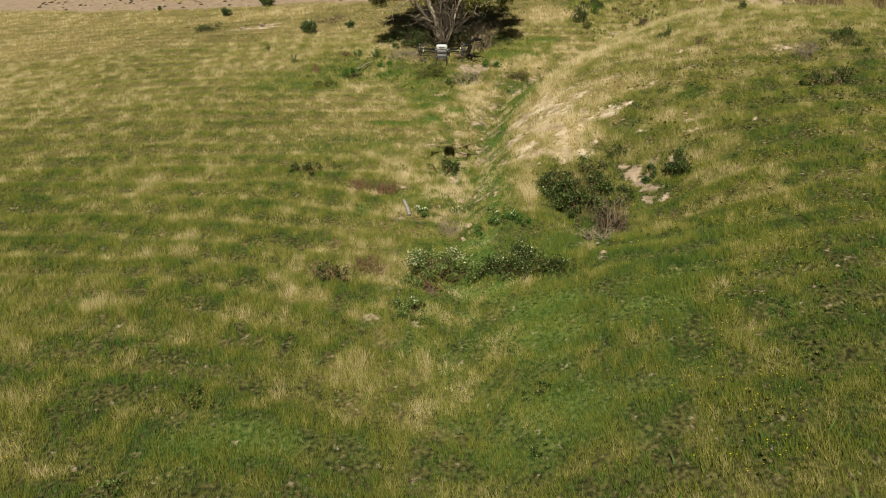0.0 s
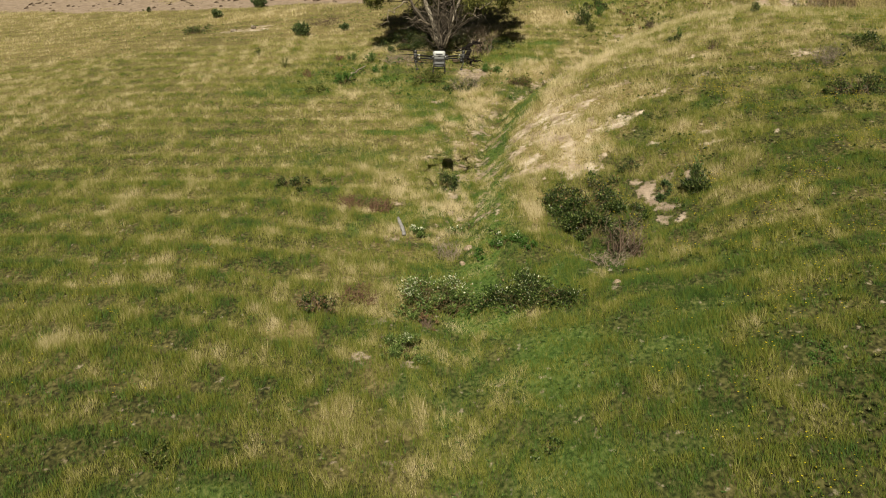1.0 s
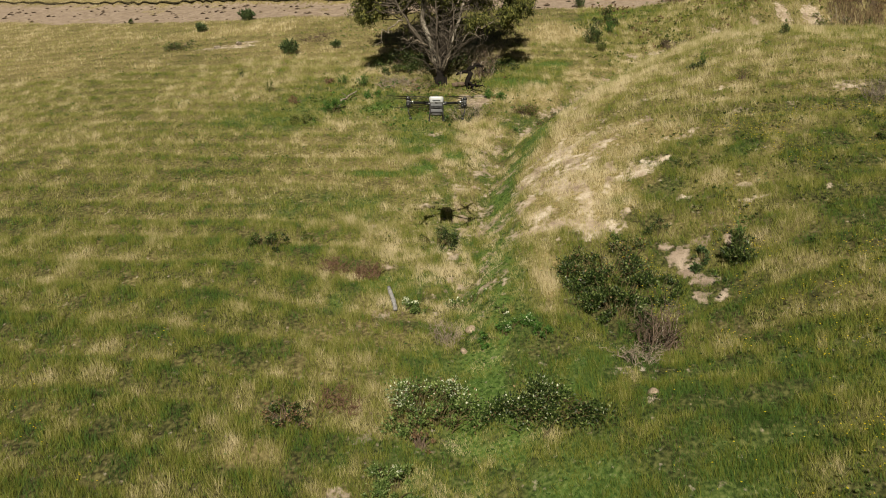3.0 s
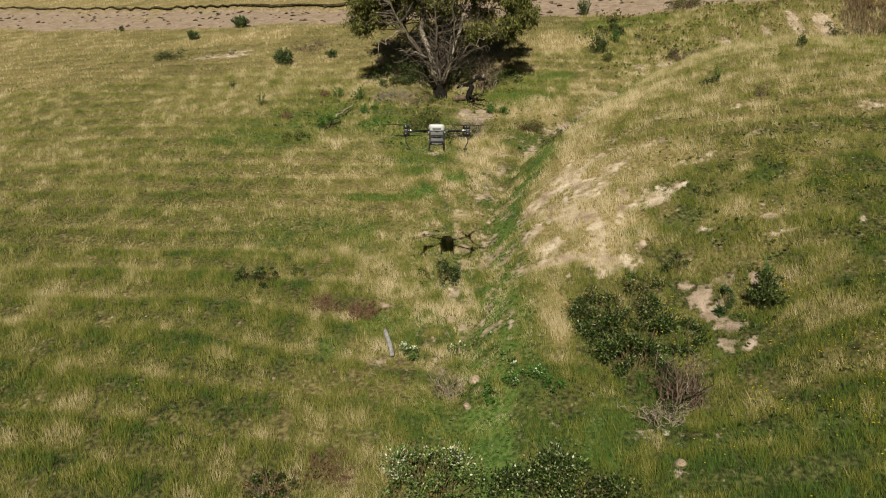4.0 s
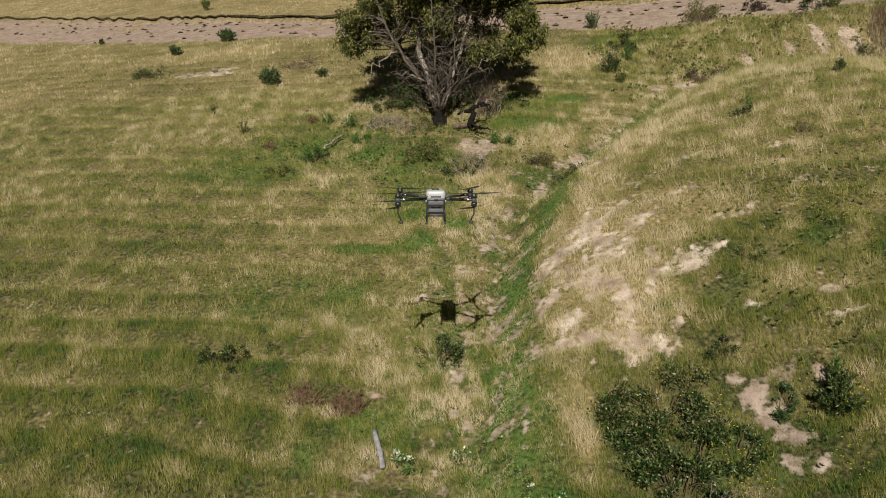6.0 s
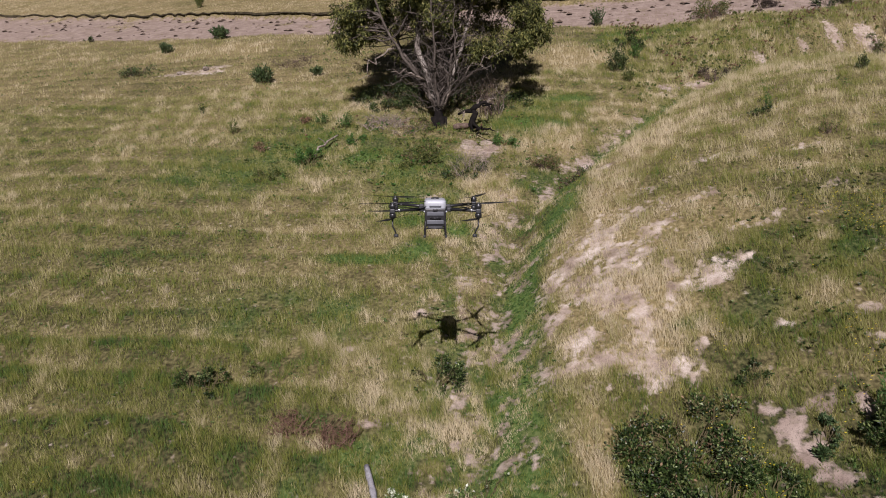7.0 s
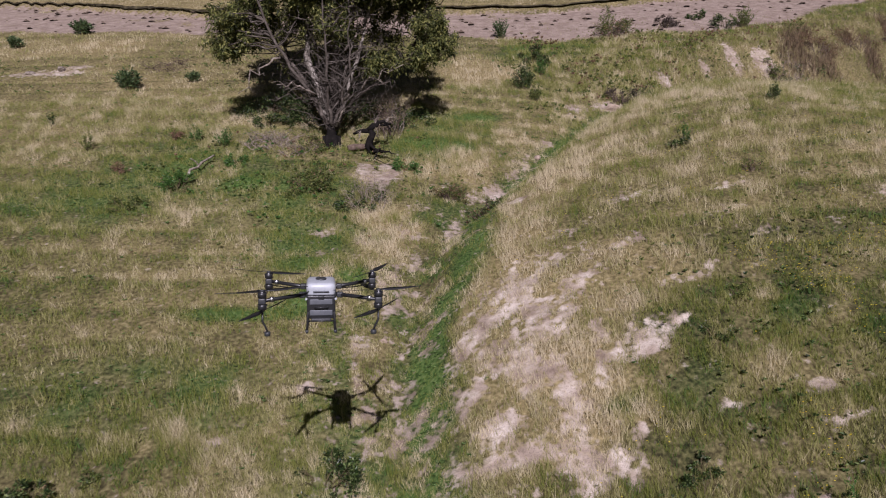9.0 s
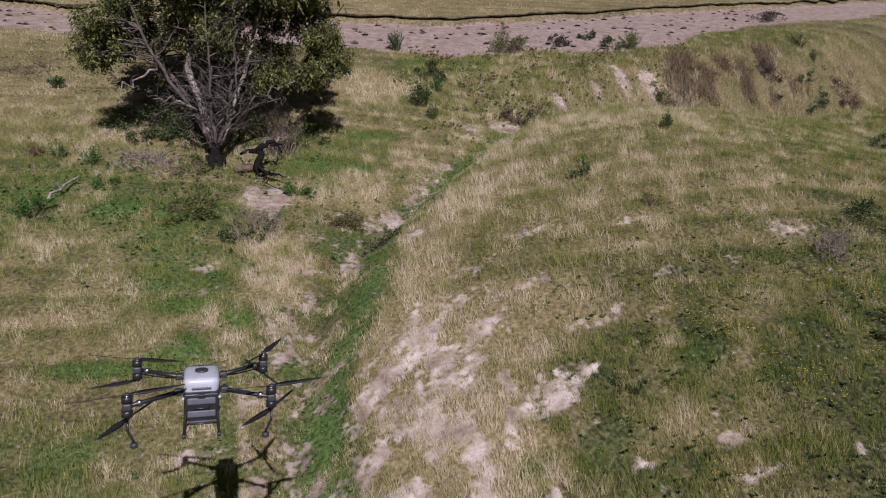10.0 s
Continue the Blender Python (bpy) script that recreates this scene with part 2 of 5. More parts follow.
def cover(x, y):
    """Bare earth, lushness, dryness and blade length over the land."""
    d = gully(x, y)
    big, mid, fine = rough(x, y, 11, 51, 3), rough(x, y, 2.6, 61, 3), rough(x, y, 0.6, 71, 2)
    ph, patchy = terrace(x, y), step(0.3, 0.8, lattice(x / 5, y / 2.2, 111))
    soil = np.maximum.reduce([spots(x, y, BARE_SCAR, 3), spots(x, y, BARE_SAND, 13, 0.75), 0.78 * spots(x, y, BARE_GULLY, 23, 0.6, 0.5), 0.74 * spots(x, y, BARE_UPPER, 27, 0.7, 0.6), 0.58 * spots(x, y, BARE_FAINT, 37, 0.7, 0.7), 0.9 * spots(x, y, BARE_HOLLOW, 29, 0.7, 0.4), 0.9 * spots(x, y, BARE_FAR, 33, 0.7, 0.5)])
    soil = soil * (1 - 0.5 * step(0.05, 0.45, rough(x, y, 0.65, 147, 3)) * (y < 50))
    low, high = track_low(x) + 0.9 * rough(x, y, 3, 43, 3), track_high(x) + 0.5 * rough(x, y, 2.5, 41, 2)
    strip = step(-0.5, 0.5, y - low) * (1 - step(-0.25, 0.05, y - high)) * (1 - step(80, 90, x + 6 * mid))
    soil = np.maximum(soil, strip * (1 - 0.5 * step(0.35, 0.7, mid)))
    f = gully(x, y, FLOOR)
    edge = f + 0.25 * rough(x, y, 1.2, 191, 3)
    zone = np.maximum(spots(x, y, SAND_ZONE, 103, 0.5, 0.4), step(0.45, 0.8, edge) * (1 - step(1.6, 2.8, edge)) * step(30.4, 31.4, y) * (1 - step(35.6, 36.8, y)))
    scraps = step(-0.25, 0.2, rough(1.3 * x - 0.2 * y, y, 0.62, 141, 4))
    soil = np.maximum(soil * (1 - 0.55 * zone * step(0.1, 0.45, rough(x, y, 0.7, 145, 2))), 0.84 * scraps * zone)
    bits = step(0.0, 0.35, rough(x, y, 0.42, 151, 3)) * np.exp(-((d + 0.3) / 1.8) ** 2) * step(26, 30, y) * (1 - step(46, 50, y))
    soil = np.maximum(soil, 0.66 * bits)
    patch = 0.25 + 0.75 * step(-0.25, 0.3, rough(x, y, 1.5, 161, 3))
    lush = np.maximum(spots(x, y, LUSH, 83, 0.8, 0.8), 0.8 * spots(x, y, LUSH_SLOPE, 93, 0.8, 0.8)) * patch * 0.72
    floor = np.exp(-(f / np.interp(y, [20, 28, 32, 37, 42, 50], [1.2, 0.95, 0.72, 0.55, 0.6, 0.8])) ** 2) * (0.3 + 0.9 * step(-0.45, 0.1, rough(x, y, 0.7, 171, 3))) * step(18, 24, y)
    lush = np.maximum(lush, 0.95 * spots(x, y, VIVID, 97, 0.7, 0.6))
    lush = np.maximum(lush, 0.5 * np.exp(-((f + 1.6) / 1.6) ** 2) * step(-0.1, 0.25, rough(x, y, 1.1, 177, 3)) * step(26, 30, y) * (1 - step(42, 46, y)))
    lush = np.clip(np.maximum(lush, floor * 1.15), 0, 1) * (1 - soil)
    straw = spots(x, y, STRAW, 103, 0.6, 0.6)
    straw = np.maximum(straw, 0.68 * spots(x, y, STRAW_SOFT, 107, 0.7, 0.7))
    straw = np.maximum(straw, 0.92 * step(1.0, 1.6, d + 0.25 * mid) * (1 - step(3.5, 6.5, d)) * step(29.5, 32, y) * (1 - step(48, 53, y)))
    dry = 0.29 + 0.005 * np.clip(y - 20, 0, 60) + 0.13 * big + 0.14 * mid + 0.14 * fine + (0.38 + 0.4 * patchy) * (0.20 * np.exp(-((ph % 1 - 0.74) / 0.14) ** 2) - 0.22 * np.exp(-((ph % 1 - 0.5) / 0.075) ** 2))
    dry = dry - 0.05 * step(13, 19, x) * step(46, 51, y) - 0.06 * step(15, 22, x) * (1 - step(42, 48, y)) + 0.10 * np.exp(-((d + 1.5) / 2.2) ** 2) * step(26, 30, y)
    dry = dry - 0.03 * step(0, 4, -x) * (1 - step(24, 32, y)) + 0.03 * (1 - step(18, 24, y)) - 0.05 * step(3, 8, x) * (1 - step(22, 28, y)) + 0.06 * step(7, 10, x - 0.2 * (y - 28)) * step(24, 27, y) * (1 - step(32, 36, y)) + 0.10 * (y > high) + 0.17 * spots(x, y, PALE, 113, 0.5, 0.7) + 0.10 * step(6, 9, x) * (1 - step(20, 26, x)) * step(35, 39, y) * (1 - step(46, 50, y)) + 0.05 * step(27, 34, y) + 0.05 * step(7, 11, x) * step(33, 37, y) * (1 - step(52, 58, y)) + 0.09 * step(38, 46, y) * step(0, 4, -x)
    dry = np.clip(np.maximum(dry, straw * (0.86 + 0.2 * mid)), 0, 1) * (1 - 0.9 * lush)
    slope = step(6.0, 8.5, x - 0.12 * (y - 28)) * step(15, 22, y) * (1 - step(40, 48, y))
    dry = dry + slope * (1 - straw) * (0.03 + 0.22 * rough(x, y, 1.3, 181, 3) - 0.12 * step(0.1, 0.4, rough(x, y, 0.8, 187, 3)))
    dry = np.clip(dry, 0, 1)
    length = 0.20 + 0.06 * mid + 0.05 * big + 0.05 * np.sin(2 * np.pi * ph - 0.8) + 0.10 * straw
    length = length * (1 - 0.6 * np.clip(floor, 0, 1)) * (1 - 0.5 * soil) * np.where(y > high, 0.6, 1)
    return soil, lush, dry, np.clip(length, 0.05, 0.5), straw


# ---- materials ----
def material(name, rough_value=0.8, metal=0.0):
    m = bpy.data.materials.new(name)
    m.use_nodes = True
    b = m.node_tree.nodes["Principled BSDF"]
    b.inputs["Roughness"].default_value = rough_value
    b.inputs["Metallic"].default_value = metal
    if rough_value > 0.75:
        b.inputs["Specular IOR Level"].default_value = 0.15
    return m, m.node_tree.nodes, m.node_tree.links, b


def ramp_node(nodes, stops):
    r = nodes.new("ShaderNodeValToRGB")
    while len(r.color_ramp.elements) < len(stops):
        r.color_ramp.elements.new(0.5)
    for e, (p, c) in zip(r.color_ramp.elements, stops):
        e.position, e.color = p, (*c, 1)
    return r


def noise_node(nodes, links, scale, detail=4, coord="Object"):
    n = nodes.new("ShaderNodeTexNoise")
    n.inputs["Scale"].default_value = scale
    n.inputs["Detail"].default_value = detail
    c = nodes.new("ShaderNodeTexCoord")
    links.new(c.outputs[coord], n.inputs["Vector"])
    return n


def bump_node(nodes, links, height, target, strength=0.4, distance=0.02):
    b = nodes.new("ShaderNodeBump")
    b.inputs["Strength"].default_value = strength
    b.inputs["Distance"].default_value = distance
    links.new(height, b.inputs["Height"])
    links.new(b.outputs[0], target.inputs["Normal"])


def mix_node(nodes, links, fac, a, b):
    m = nodes.new("ShaderNodeMix")
    m.data_type = "RGBA"
    for socket, value in ((m.inputs[0], fac), (m.inputs[6], a), (m.inputs[7], b)):
        if isinstance(value, (int, float)):
            socket.default_value = value
        elif isinstance(value, tuple):
            socket.default_value = (*value, 1)
        else:
            links.new(value, socket)
    return m.outputs[2]


def attr_node(nodes, name):
    a = nodes.new("ShaderNodeAttribute")
    a.attribute_name = name
    return a.outputs["Fac"]


def speckled(name, stops, scale, rough_value=0.85, bump=0.3, detail=5, metal=0.0, distance=0.01):
    """A surface whose colour wanders along stops with two sizes of noise, with fine relief."""
    m, n, l, b = material(name, rough_value, metal)
    a, c = noise_node(n, l, scale, detail), noise_node(n, l, scale * 7, 3)
    add = n.new("ShaderNodeMath")
    add.operation = "MULTIPLY_ADD"
    add.inputs[1].default_value = 0.4
    l.new(c.outputs[0], add.inputs[0])
    half = n.new("ShaderNodeMath")
    half.operation = "MULTIPLY"
    half.inputs[1].default_value = 0.6
    l.new(a.outputs[0], half.inputs[0])
    l.new(half.outputs[0], add.inputs[2])
    r = ramp_node(n, stops)
    l.new(add.outputs[0], r.inputs[0])
    l.new(r.outputs[0], b.inputs["Base Color"])
    if bump:
        bump_node(n, l, add.outputs[0], b, bump, distance)
    return m


def leafy(name, stops, gloss=0.45, through=0.25):
    """Leaves: the colour varies from leaf to leaf, some light passes through."""
    m, n, l, b = material(name, gloss)
    g = n.new("ShaderNodeNewGeometry")
    r = ramp_node(n, stops)
    l.new(g.outputs["Random Per Island"], r.inputs[0])
    l.new(r.outputs[0], b.inputs["Base Color"])
    b.inputs["Specular IOR Level"].default_value = 0.3
    t = n.new("ShaderNodeBsdfTranslucent")
    l.new(r.outputs[0], t.inputs[0])
    mixer = n.new("ShaderNodeMixShader")
    mixer.inputs[0].default_value = through
    l.new(b.outputs[0], mixer.inputs[1])
    l.new(t.outputs[0], mixer.inputs[2])
    l.new(mixer.outputs[0], n["Material Output"].inputs[0])
    return m


def ground_material():
    m, n, l, b = material("turf and earth", 0.95)
    fine, mid, grit = noise_node(n, l, 9, 6), noise_node(n, l, 1.6, 5), noise_node(n, l, 38, 3)
    soil = ramp_node(n, [(0.3, (0.20, 0.148, 0.114)), (0.46, (0.36, 0.29, 0.23)), (0.68, (0.59, 0.51, 0.435))])
    l.new(mid.outputs[0], soil.inputs[0])
    pebble = ramp_node(n, [(0.36, (0.45, 0.45, 0.45)), (0.47, (1, 1, 1))])
    l.new(grit.outputs[0], pebble.inputs[0])
    clay = ramp_node(n, [(0.3, (0.215, 0.16, 0.13)), (0.5, (0.275, 0.212, 0.175)), (0.7, (0.345, 0.275, 0.23))])
    l.new(mid.outputs[0], clay.inputs[0])
    earth = mix_node(n, l, attr_node(n, "clay"), soil.outputs[0], clay.outputs[0])
    mul = n.new("ShaderNodeMix")
    mul.data_type, mul.blend_type = "RGBA", "MULTIPLY"
    mul.inputs[0].default_value = 0.6
    l.new(earth, mul.inputs[6])
    l.new(pebble.outputs[0], mul.inputs[7])
    straw = ramp_node(n, [(0.3, (0.095, 0.075, 0.032)), (0.55, (0.225, 0.18, 0.085)), (0.8, (0.38, 0.31, 0.17))])
    l.new(fine.outputs[0], straw.inputs[0])
    # turf colour sunk towards black to imitate shade in gaps between tufts
    turf = ramp_node(n, [(0.36, (0.014, 0.015, 0.006)), (0.5, (0.045, 0.047, 0.016)), (0.66, (0.098, 0.094, 0.036))])
    l.new(fine.outputs[0], turf.inputs[0])
    moist = ramp_node(n, [(0.36, (0.03, 0.058, 0.012)), (0.5, (0.068, 0.12, 0.027)), (0.66, (0.12, 0.165, 0.05))])
    l.new(fine.outputs[0], moist.inputs[0])
    litter = ramp_node(n, [(0.3, (0, 0, 0)), (0.85, (1, 1, 1))])
    l.new(attr_node(n, "dry"), litter.inputs[0])
    c = mix_node(n, l, litter.outputs[0], turf.outputs[0], straw.outputs[0])
    c = mix_node(n, l, attr_node(n, "lush"), c, moist.outputs[0])
    # earth shows through ragged edges
    edge = n.new("ShaderNodeMath")
    edge.operation = "MULTIPLY_ADD"
    edge.inputs[1].default_value = 2.6
    edge.inputs[2].default_value = -1.36
    scrap = noise_node(n, l, 5.0, 7)
    l.new(scrap.outputs[0], edge.inputs[0])
    add = n.new("ShaderNodeMath")
    add.operation = "ADD"
    l.new(edge.outputs[0], add.inputs[0])
    l.new(attr_node(n, "soil"), add.inputs[1])
    sharp = ramp_node(n, [(0.26, (0, 0, 0)), (0.52, (0.55, 0.55, 0.55)), (0.9, (0.96, 0.96, 0.96))])
    l.new(add.outputs[0], sharp.inputs[0])
    l.new(mix_node(n, l, sharp.outputs[0], c, mul.outputs[2]), b.inputs["Base Color"])
    bump_node(n, l, fine.outputs[0], b, 0.7, 0.05)
    return m


def grass_material():
    m, n, l, b = material("grass blades", 0.6)
    dry = ramp_node(n, [(0.0, (0.045, 0.088, 0.018)), (0.16, (0.088, 0.176, 0.039)), (0.3, (0.132, 0.17, 0.028)), (0.5, (0.205, 0.222, 0.043)), (0.75, (0.385, 0.35, 0.155)), (1.0, (0.62, 0.535, 0.36))])
    l.new(attr_node(n, "dry"), dry.inputs[0])
    l.new(dry.outputs[0], b.inputs["Base Color"])
    b.inputs["Specular IOR Level"].default_value = 0.25
    t = n.new("ShaderNodeBsdfTranslucent")
    l.new(dry.outputs[0], t.inputs[0])
    mixer = n.new("ShaderNodeMixShader")
    mixer.inputs[0].default_value = 0.3
    l.new(b.outputs[0], mixer.inputs[1])
    l.new(t.outputs[0], mixer.inputs[2])
    l.new(mixer.outputs[0], n["Material Output"].inputs[0])
    return m


GROUND, GRASS = ground_material(), grass_material()
BARK_PALE = speckled("pale gum bark", [(0.34, (0.065, 0.052, 0.042)), (0.47, (0.19, 0.165, 0.138)), (0.64, (0.42, 0.38, 0.33))], 3.0, 0.85, 0.8, distance=0.03)
# grey bark with the crown's shade on the limbs put into its colour
BARK_GREY = speckled("grey bark darkened as crown shade", [(0.3, (0.028, 0.023, 0.018)), (0.5, (0.08, 0.066, 0.054)), (0.7, (0.21, 0.18, 0.155))], 4, 0.9, 0.6, distance=0.03)
CHARRED = speckled("charred bark", [(0.3, (0.004, 0.0035, 0.003)), (0.55, (0.011, 0.009, 0.008)), (0.75, (0.035, 0.028, 0.024))], 5, 0.95, 0.7, distance=0.04)
DEADWOOD = speckled("weathered dead wood", [(0.36, (0.06, 0.047, 0.037)), (0.5, (0.19, 0.157, 0.126)), (0.68, (0.42, 0.37, 0.315))], 9, 0.9, 0.7)
TWIG_BROWN = speckled("brown dead twigs", [(0.3, (0.05, 0.034, 0.025)), (0.5, (0.125, 0.09, 0.068)), (0.75, (0.27, 0.21, 0.17))], 8, 0.95, 0.2)
TWIG_RED = speckled("reddish dead bracken", [(0.3, (0.075, 0.042, 0.028)), (0.5, (0.155, 0.092, 0.062)), (0.75, (0.28, 0.19, 0.14))], 8, 0.95, 0.2)
POST_WOOD = speckled("silvered post timber", [(0.3, (0.10, 0.095, 0.10)), (0.5, (0.24, 0.235, 0.245)), (0.7, (0.38, 0.375, 0.39))], 7, 0.9, 0.4)
STONE = speckled("tan stone", [(0.3, (0.17, 0.125, 0.095)), (0.5, (0.33, 0.255, 0.195)), (0.7, (0.46, 0.375, 0.30))], 6, 0.9, 0.5, distance=0.03)
TWIG_PALE = speckled("pale dry sticks", [(0.3, (0.12, 0.09, 0.068)), (0.5, (0.27, 0.22, 0.175)), (0.75, (0.44, 0.38, 0.32))], 8, 0.95, 0.2)
STEM = speckled("green brown stems", [(0.3, (0.05, 0.04, 0.02)), (0.6, (0.12, 0.10, 0.05)), (0.8, (0.2, 0.16, 0.09))], 9, 0.85, 0.2)
GUM_LEAF = leafy("gum leaves", [(0.0, (0.012, 0.018, 0.005)), (0.45, (0.085, 0.10, 0.025)), (0.82, (0.20, 0.205, 0.055)), (1.0, (0.31, 0.29, 0.095))], 0.6, 0.22)
BRAMBLE_LEAF = leafy("bramble leaves", [(0.0, (0.025, 0.05, 0.012)), (0.5, (0.085, 0.14, 0.035)), (0.9, (0.17, 0.23, 0.07)), (1.0, (0.27, 0.32, 0.14))], 0.45, 0.10)
# dark green, lowered to imitate shaded gaps; the few bright leaves imitate lit ones
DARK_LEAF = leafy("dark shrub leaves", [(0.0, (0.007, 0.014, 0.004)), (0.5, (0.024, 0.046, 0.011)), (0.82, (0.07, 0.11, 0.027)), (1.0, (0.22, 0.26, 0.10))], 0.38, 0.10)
OLIVE_LEAF = leafy("olive shrub leaves", [(0.0, (0.035, 0.055, 0.013)), (0.5, (0.09, 0.12, 0.028)), (1.0, (0.21, 0.22, 0.06))], 0.5, 0.25)
FRESH_LEAF = leafy("fresh green leaves", [(0.0, (0.03, 0.075, 0.016)), (0.5, (0.065, 0.15, 0.03)), (1.0, (0.13, 0.24, 0.055))], 0.45, 0.3)
BLUE_LEAF = leafy("blue green leaves", [(0.0, (0.02, 0.04, 0.014)), (0.5, (0.05, 0.088, 0.03)), (1.0, (0.12, 0.17, 0.06))], 0.5, 0.25)
PURPLE_LEAF = leafy("dull purple leaves", [(0.0, (0.026, 0.019, 0.015)), (0.5, (0.06, 0.043, 0.033)), (1.0, (0.12, 0.092, 0.07))], 0.6, 0.2)
DEAD_LEAF = leafy("withered leaves", [(0.0, (0.07, 0.04, 0.022)), (0.5, (0.17, 0.10, 0.055)), (1.0, (0.32, 0.22, 0.13))], 0.8, 0.2)
WEED_LEAF = leafy("light green weed leaves", [(0.0, (0.06, 0.115, 0.03)), (0.5, (0.10, 0.18, 0.045)), (1.0, (0.19, 0.27, 0.09))], 0.6, 0.35)
# pale undersides, whitened further to imitate sun glints on glossy leaves
PALE_LEAF = leafy("whitish undersides and painted sunlit leaves", [(0.0, (0.36, 0.42, 0.27)), (1.0, (0.68, 0.70, 0.56))], 0.5, 0.2)
STALK_BROWN = leafy("brown dead stalks", [(0.0, (0.06, 0.045, 0.028)), (0.5, (0.15, 0.105, 0.06)), (1.0, (0.30, 0.22, 0.13))], 0.8, 0.2)
FLOWER = leafy("yellow flower heads", [(0.0, (0.55, 0.42, 0.02)), (1.0, (0.80, 0.66, 0.05))], 0.6, 0.2)


# ---- mesh helpers ----
class Shape:
    """Gathers corners and faces of one mesh."""

    def __init__(self):
        self.v, self.q, self.t, self.n = [], [], [], 0

    def add(self, verts, quads=(), tris=()):
        verts = np.asarray(verts, float).reshape(-1, 3)
        if len(quads):
            self.q.append(np.asarray(quads, int) + self.n)
        if len(tris):
            self.t.append(np.asarray(tris, int) + self.n)
        self.v.append(verts)
        self.n += len(verts)

    def mesh(self, name, mat, smooth=True, values=None):
        me = bpy.data.meshes.new(name)
        v = np.concatenate(self.v) if self.v else np.zeros((0, 3))
        q = np.concatenate(self.q) if self.q else np.zeros((0, 4), int)
        t = np.concatenate(self.t) if self.t else np.zeros((0, 3), int)
        me.vertices.add(len(v))
        me.vertices.foreach_set("co", v.astype(np.float32).ravel())
        me.loops.add(4 * len(q) + 3 * len(t))
        me.loops.foreach_set("vertex_index", np.concatenate([q.ravel(), t.ravel()]).astype(np.int32))
        me.polygons.add(len(q) + len(t))
        start = np.concatenate([4 * np.arange(len(q)), 4 * len(q) + 3 * np.arange(len(t))])
        me.polygons.foreach_set("loop_start", start.astype(np.int32))
        me.polygons.foreach_set("use_smooth", np.full(len(q) + len(t), smooth))
        for key, data in (values or {}).items():
            me.attributes.new(key, "FLOAT", "POINT").data.foreach_set("value", np.asarray(data, np.float32))
        me.update()
        me.materials.append(mat)
        return me

    def tube(self, path, radii, sides=6, cap=True):
        path = np.asarray(path, float)
        n = len(path)
        radii = np.broadcast_to(np.asarray(radii, float), (n,))
        way = np.gradient(path, axis=0)
        way /= np.linalg.norm(way, axis=1)[:, None] + 1e-9
        ref = np.array([0.0, 0.0, 1.0]) if abs(way[0, 2]) < 0.9 else np.array([1.0, 0.0, 0.0])
        a = np.cross(way, ref)
        a /= np.linalg.norm(a, axis=1)[:, None] + 1e-9
        b = np.cross(way, a)
        ang = np.arange(sides) * 2 * np.pi / sides
        rings = path[:, None] + radii[:, None, None] * (np.cos(ang)[None, :, None] * a[:, None] + np.sin(ang)[None, :, None] * b[:, None])
        i, j = np.meshgrid(np.arange(n - 1), np.arange(sides), indexing="ij")
        k = (j + 1) % sides
        quads = np.stack([i * sides + j, i * sides + k, (i + 1) * sides + k, (i + 1) * sides + j], -1).reshape(-1, 4)
        tris = []
        verts = rings.reshape(-1, 3)
        if cap:
            verts = np.concatenate([verts, path[:1], path[-1:]])
            tris = [(n * sides, (s + 1) % sides, s) for s in range(sides)] + [(n * sides + 1, (n - 1) * sides + s, (n - 1) * sides + (s + 1) % sides) for s in range(sides)]
        self.add(verts, quads, tris)

    def box(self, centre, size, turn=None, bevel=0.0):
        """A block with chamfered edges."""
        c, s = np.asarray(centre, float), np.asarray(size, float) / 2
        bm = bmesh.new()
        bmesh.ops.create_cube(bm, size=1)
        for v in bm.verts:
            v.co = Vector((v.co.x * 2 * s[0], v.co.y * 2 * s[1], v.co.z * 2 * s[2]))
        if bevel:
            bmesh.ops.bevel(bm, geom=bm.edges[:], offset=bevel, segments=2, affect="EDGES", profile=0.6)
        self.take(bm, (turn or Matrix()).to_4x4(), c)

    def take(self, bm, turn=Matrix(), at=(0, 0, 0)):
        bmesh.ops.triangulate(bm, faces=bm.faces[:])
        bm.verts.index_update()
        vs = np.array([list(turn @ v.co) for v in bm.verts]) + np.asarray(at, float)
        self.add(vs, (), [[v.index for v in f.verts] for f in bm.faces])
        bm.free()

    def leaves(self, where, way, size, narrow=0.5, rng=None, fold=0.25):
        """Folded diamond leaves at the points where, their tips along way."""
        n = len(where)
        rng = rng or np.random.RandomState(1)
        way = way / (np.linalg.norm(way, axis=1)[:, None] + 1e-9)
        side = np.cross(way, rng.normal(size=(n, 3)))
        side /= np.linalg.norm(side, axis=1)[:, None] + 1e-9
        up = np.cross(side, way)
        L = size[:, None]
        mid = where + way * L * 0.45 
        v = np.stack([where, mid + side * L * narrow * 0.5 + up * L * fold * narrow, where + way * L, mid - side * L * narrow * 0.5 + up * L * fold * narrow], 1).reshape(-1, 3)
        k = 4 * np.arange(n)[:, None]
        self.add(v, (), np.concatenate([k + [0, 1, 2], k + [0, 2, 3]], 1).reshape(-1, 3))


def part(name, shape, mat, parent, label="", smooth=True):
    """Links one mesh under a thing or a part of it."""
    ob = new(name, shape.mesh(name, mat, smooth))
    ob.parent = parent
    return tagged(ob, label)


def thing(name, at, label, category, group="", turn=0.0):
    ob = new(name)
    ob.empty_display_size = 0.2
    ob.matrix_world = pose(*at, 0, 0, turn)
    return tagged(ob, label, category, group)


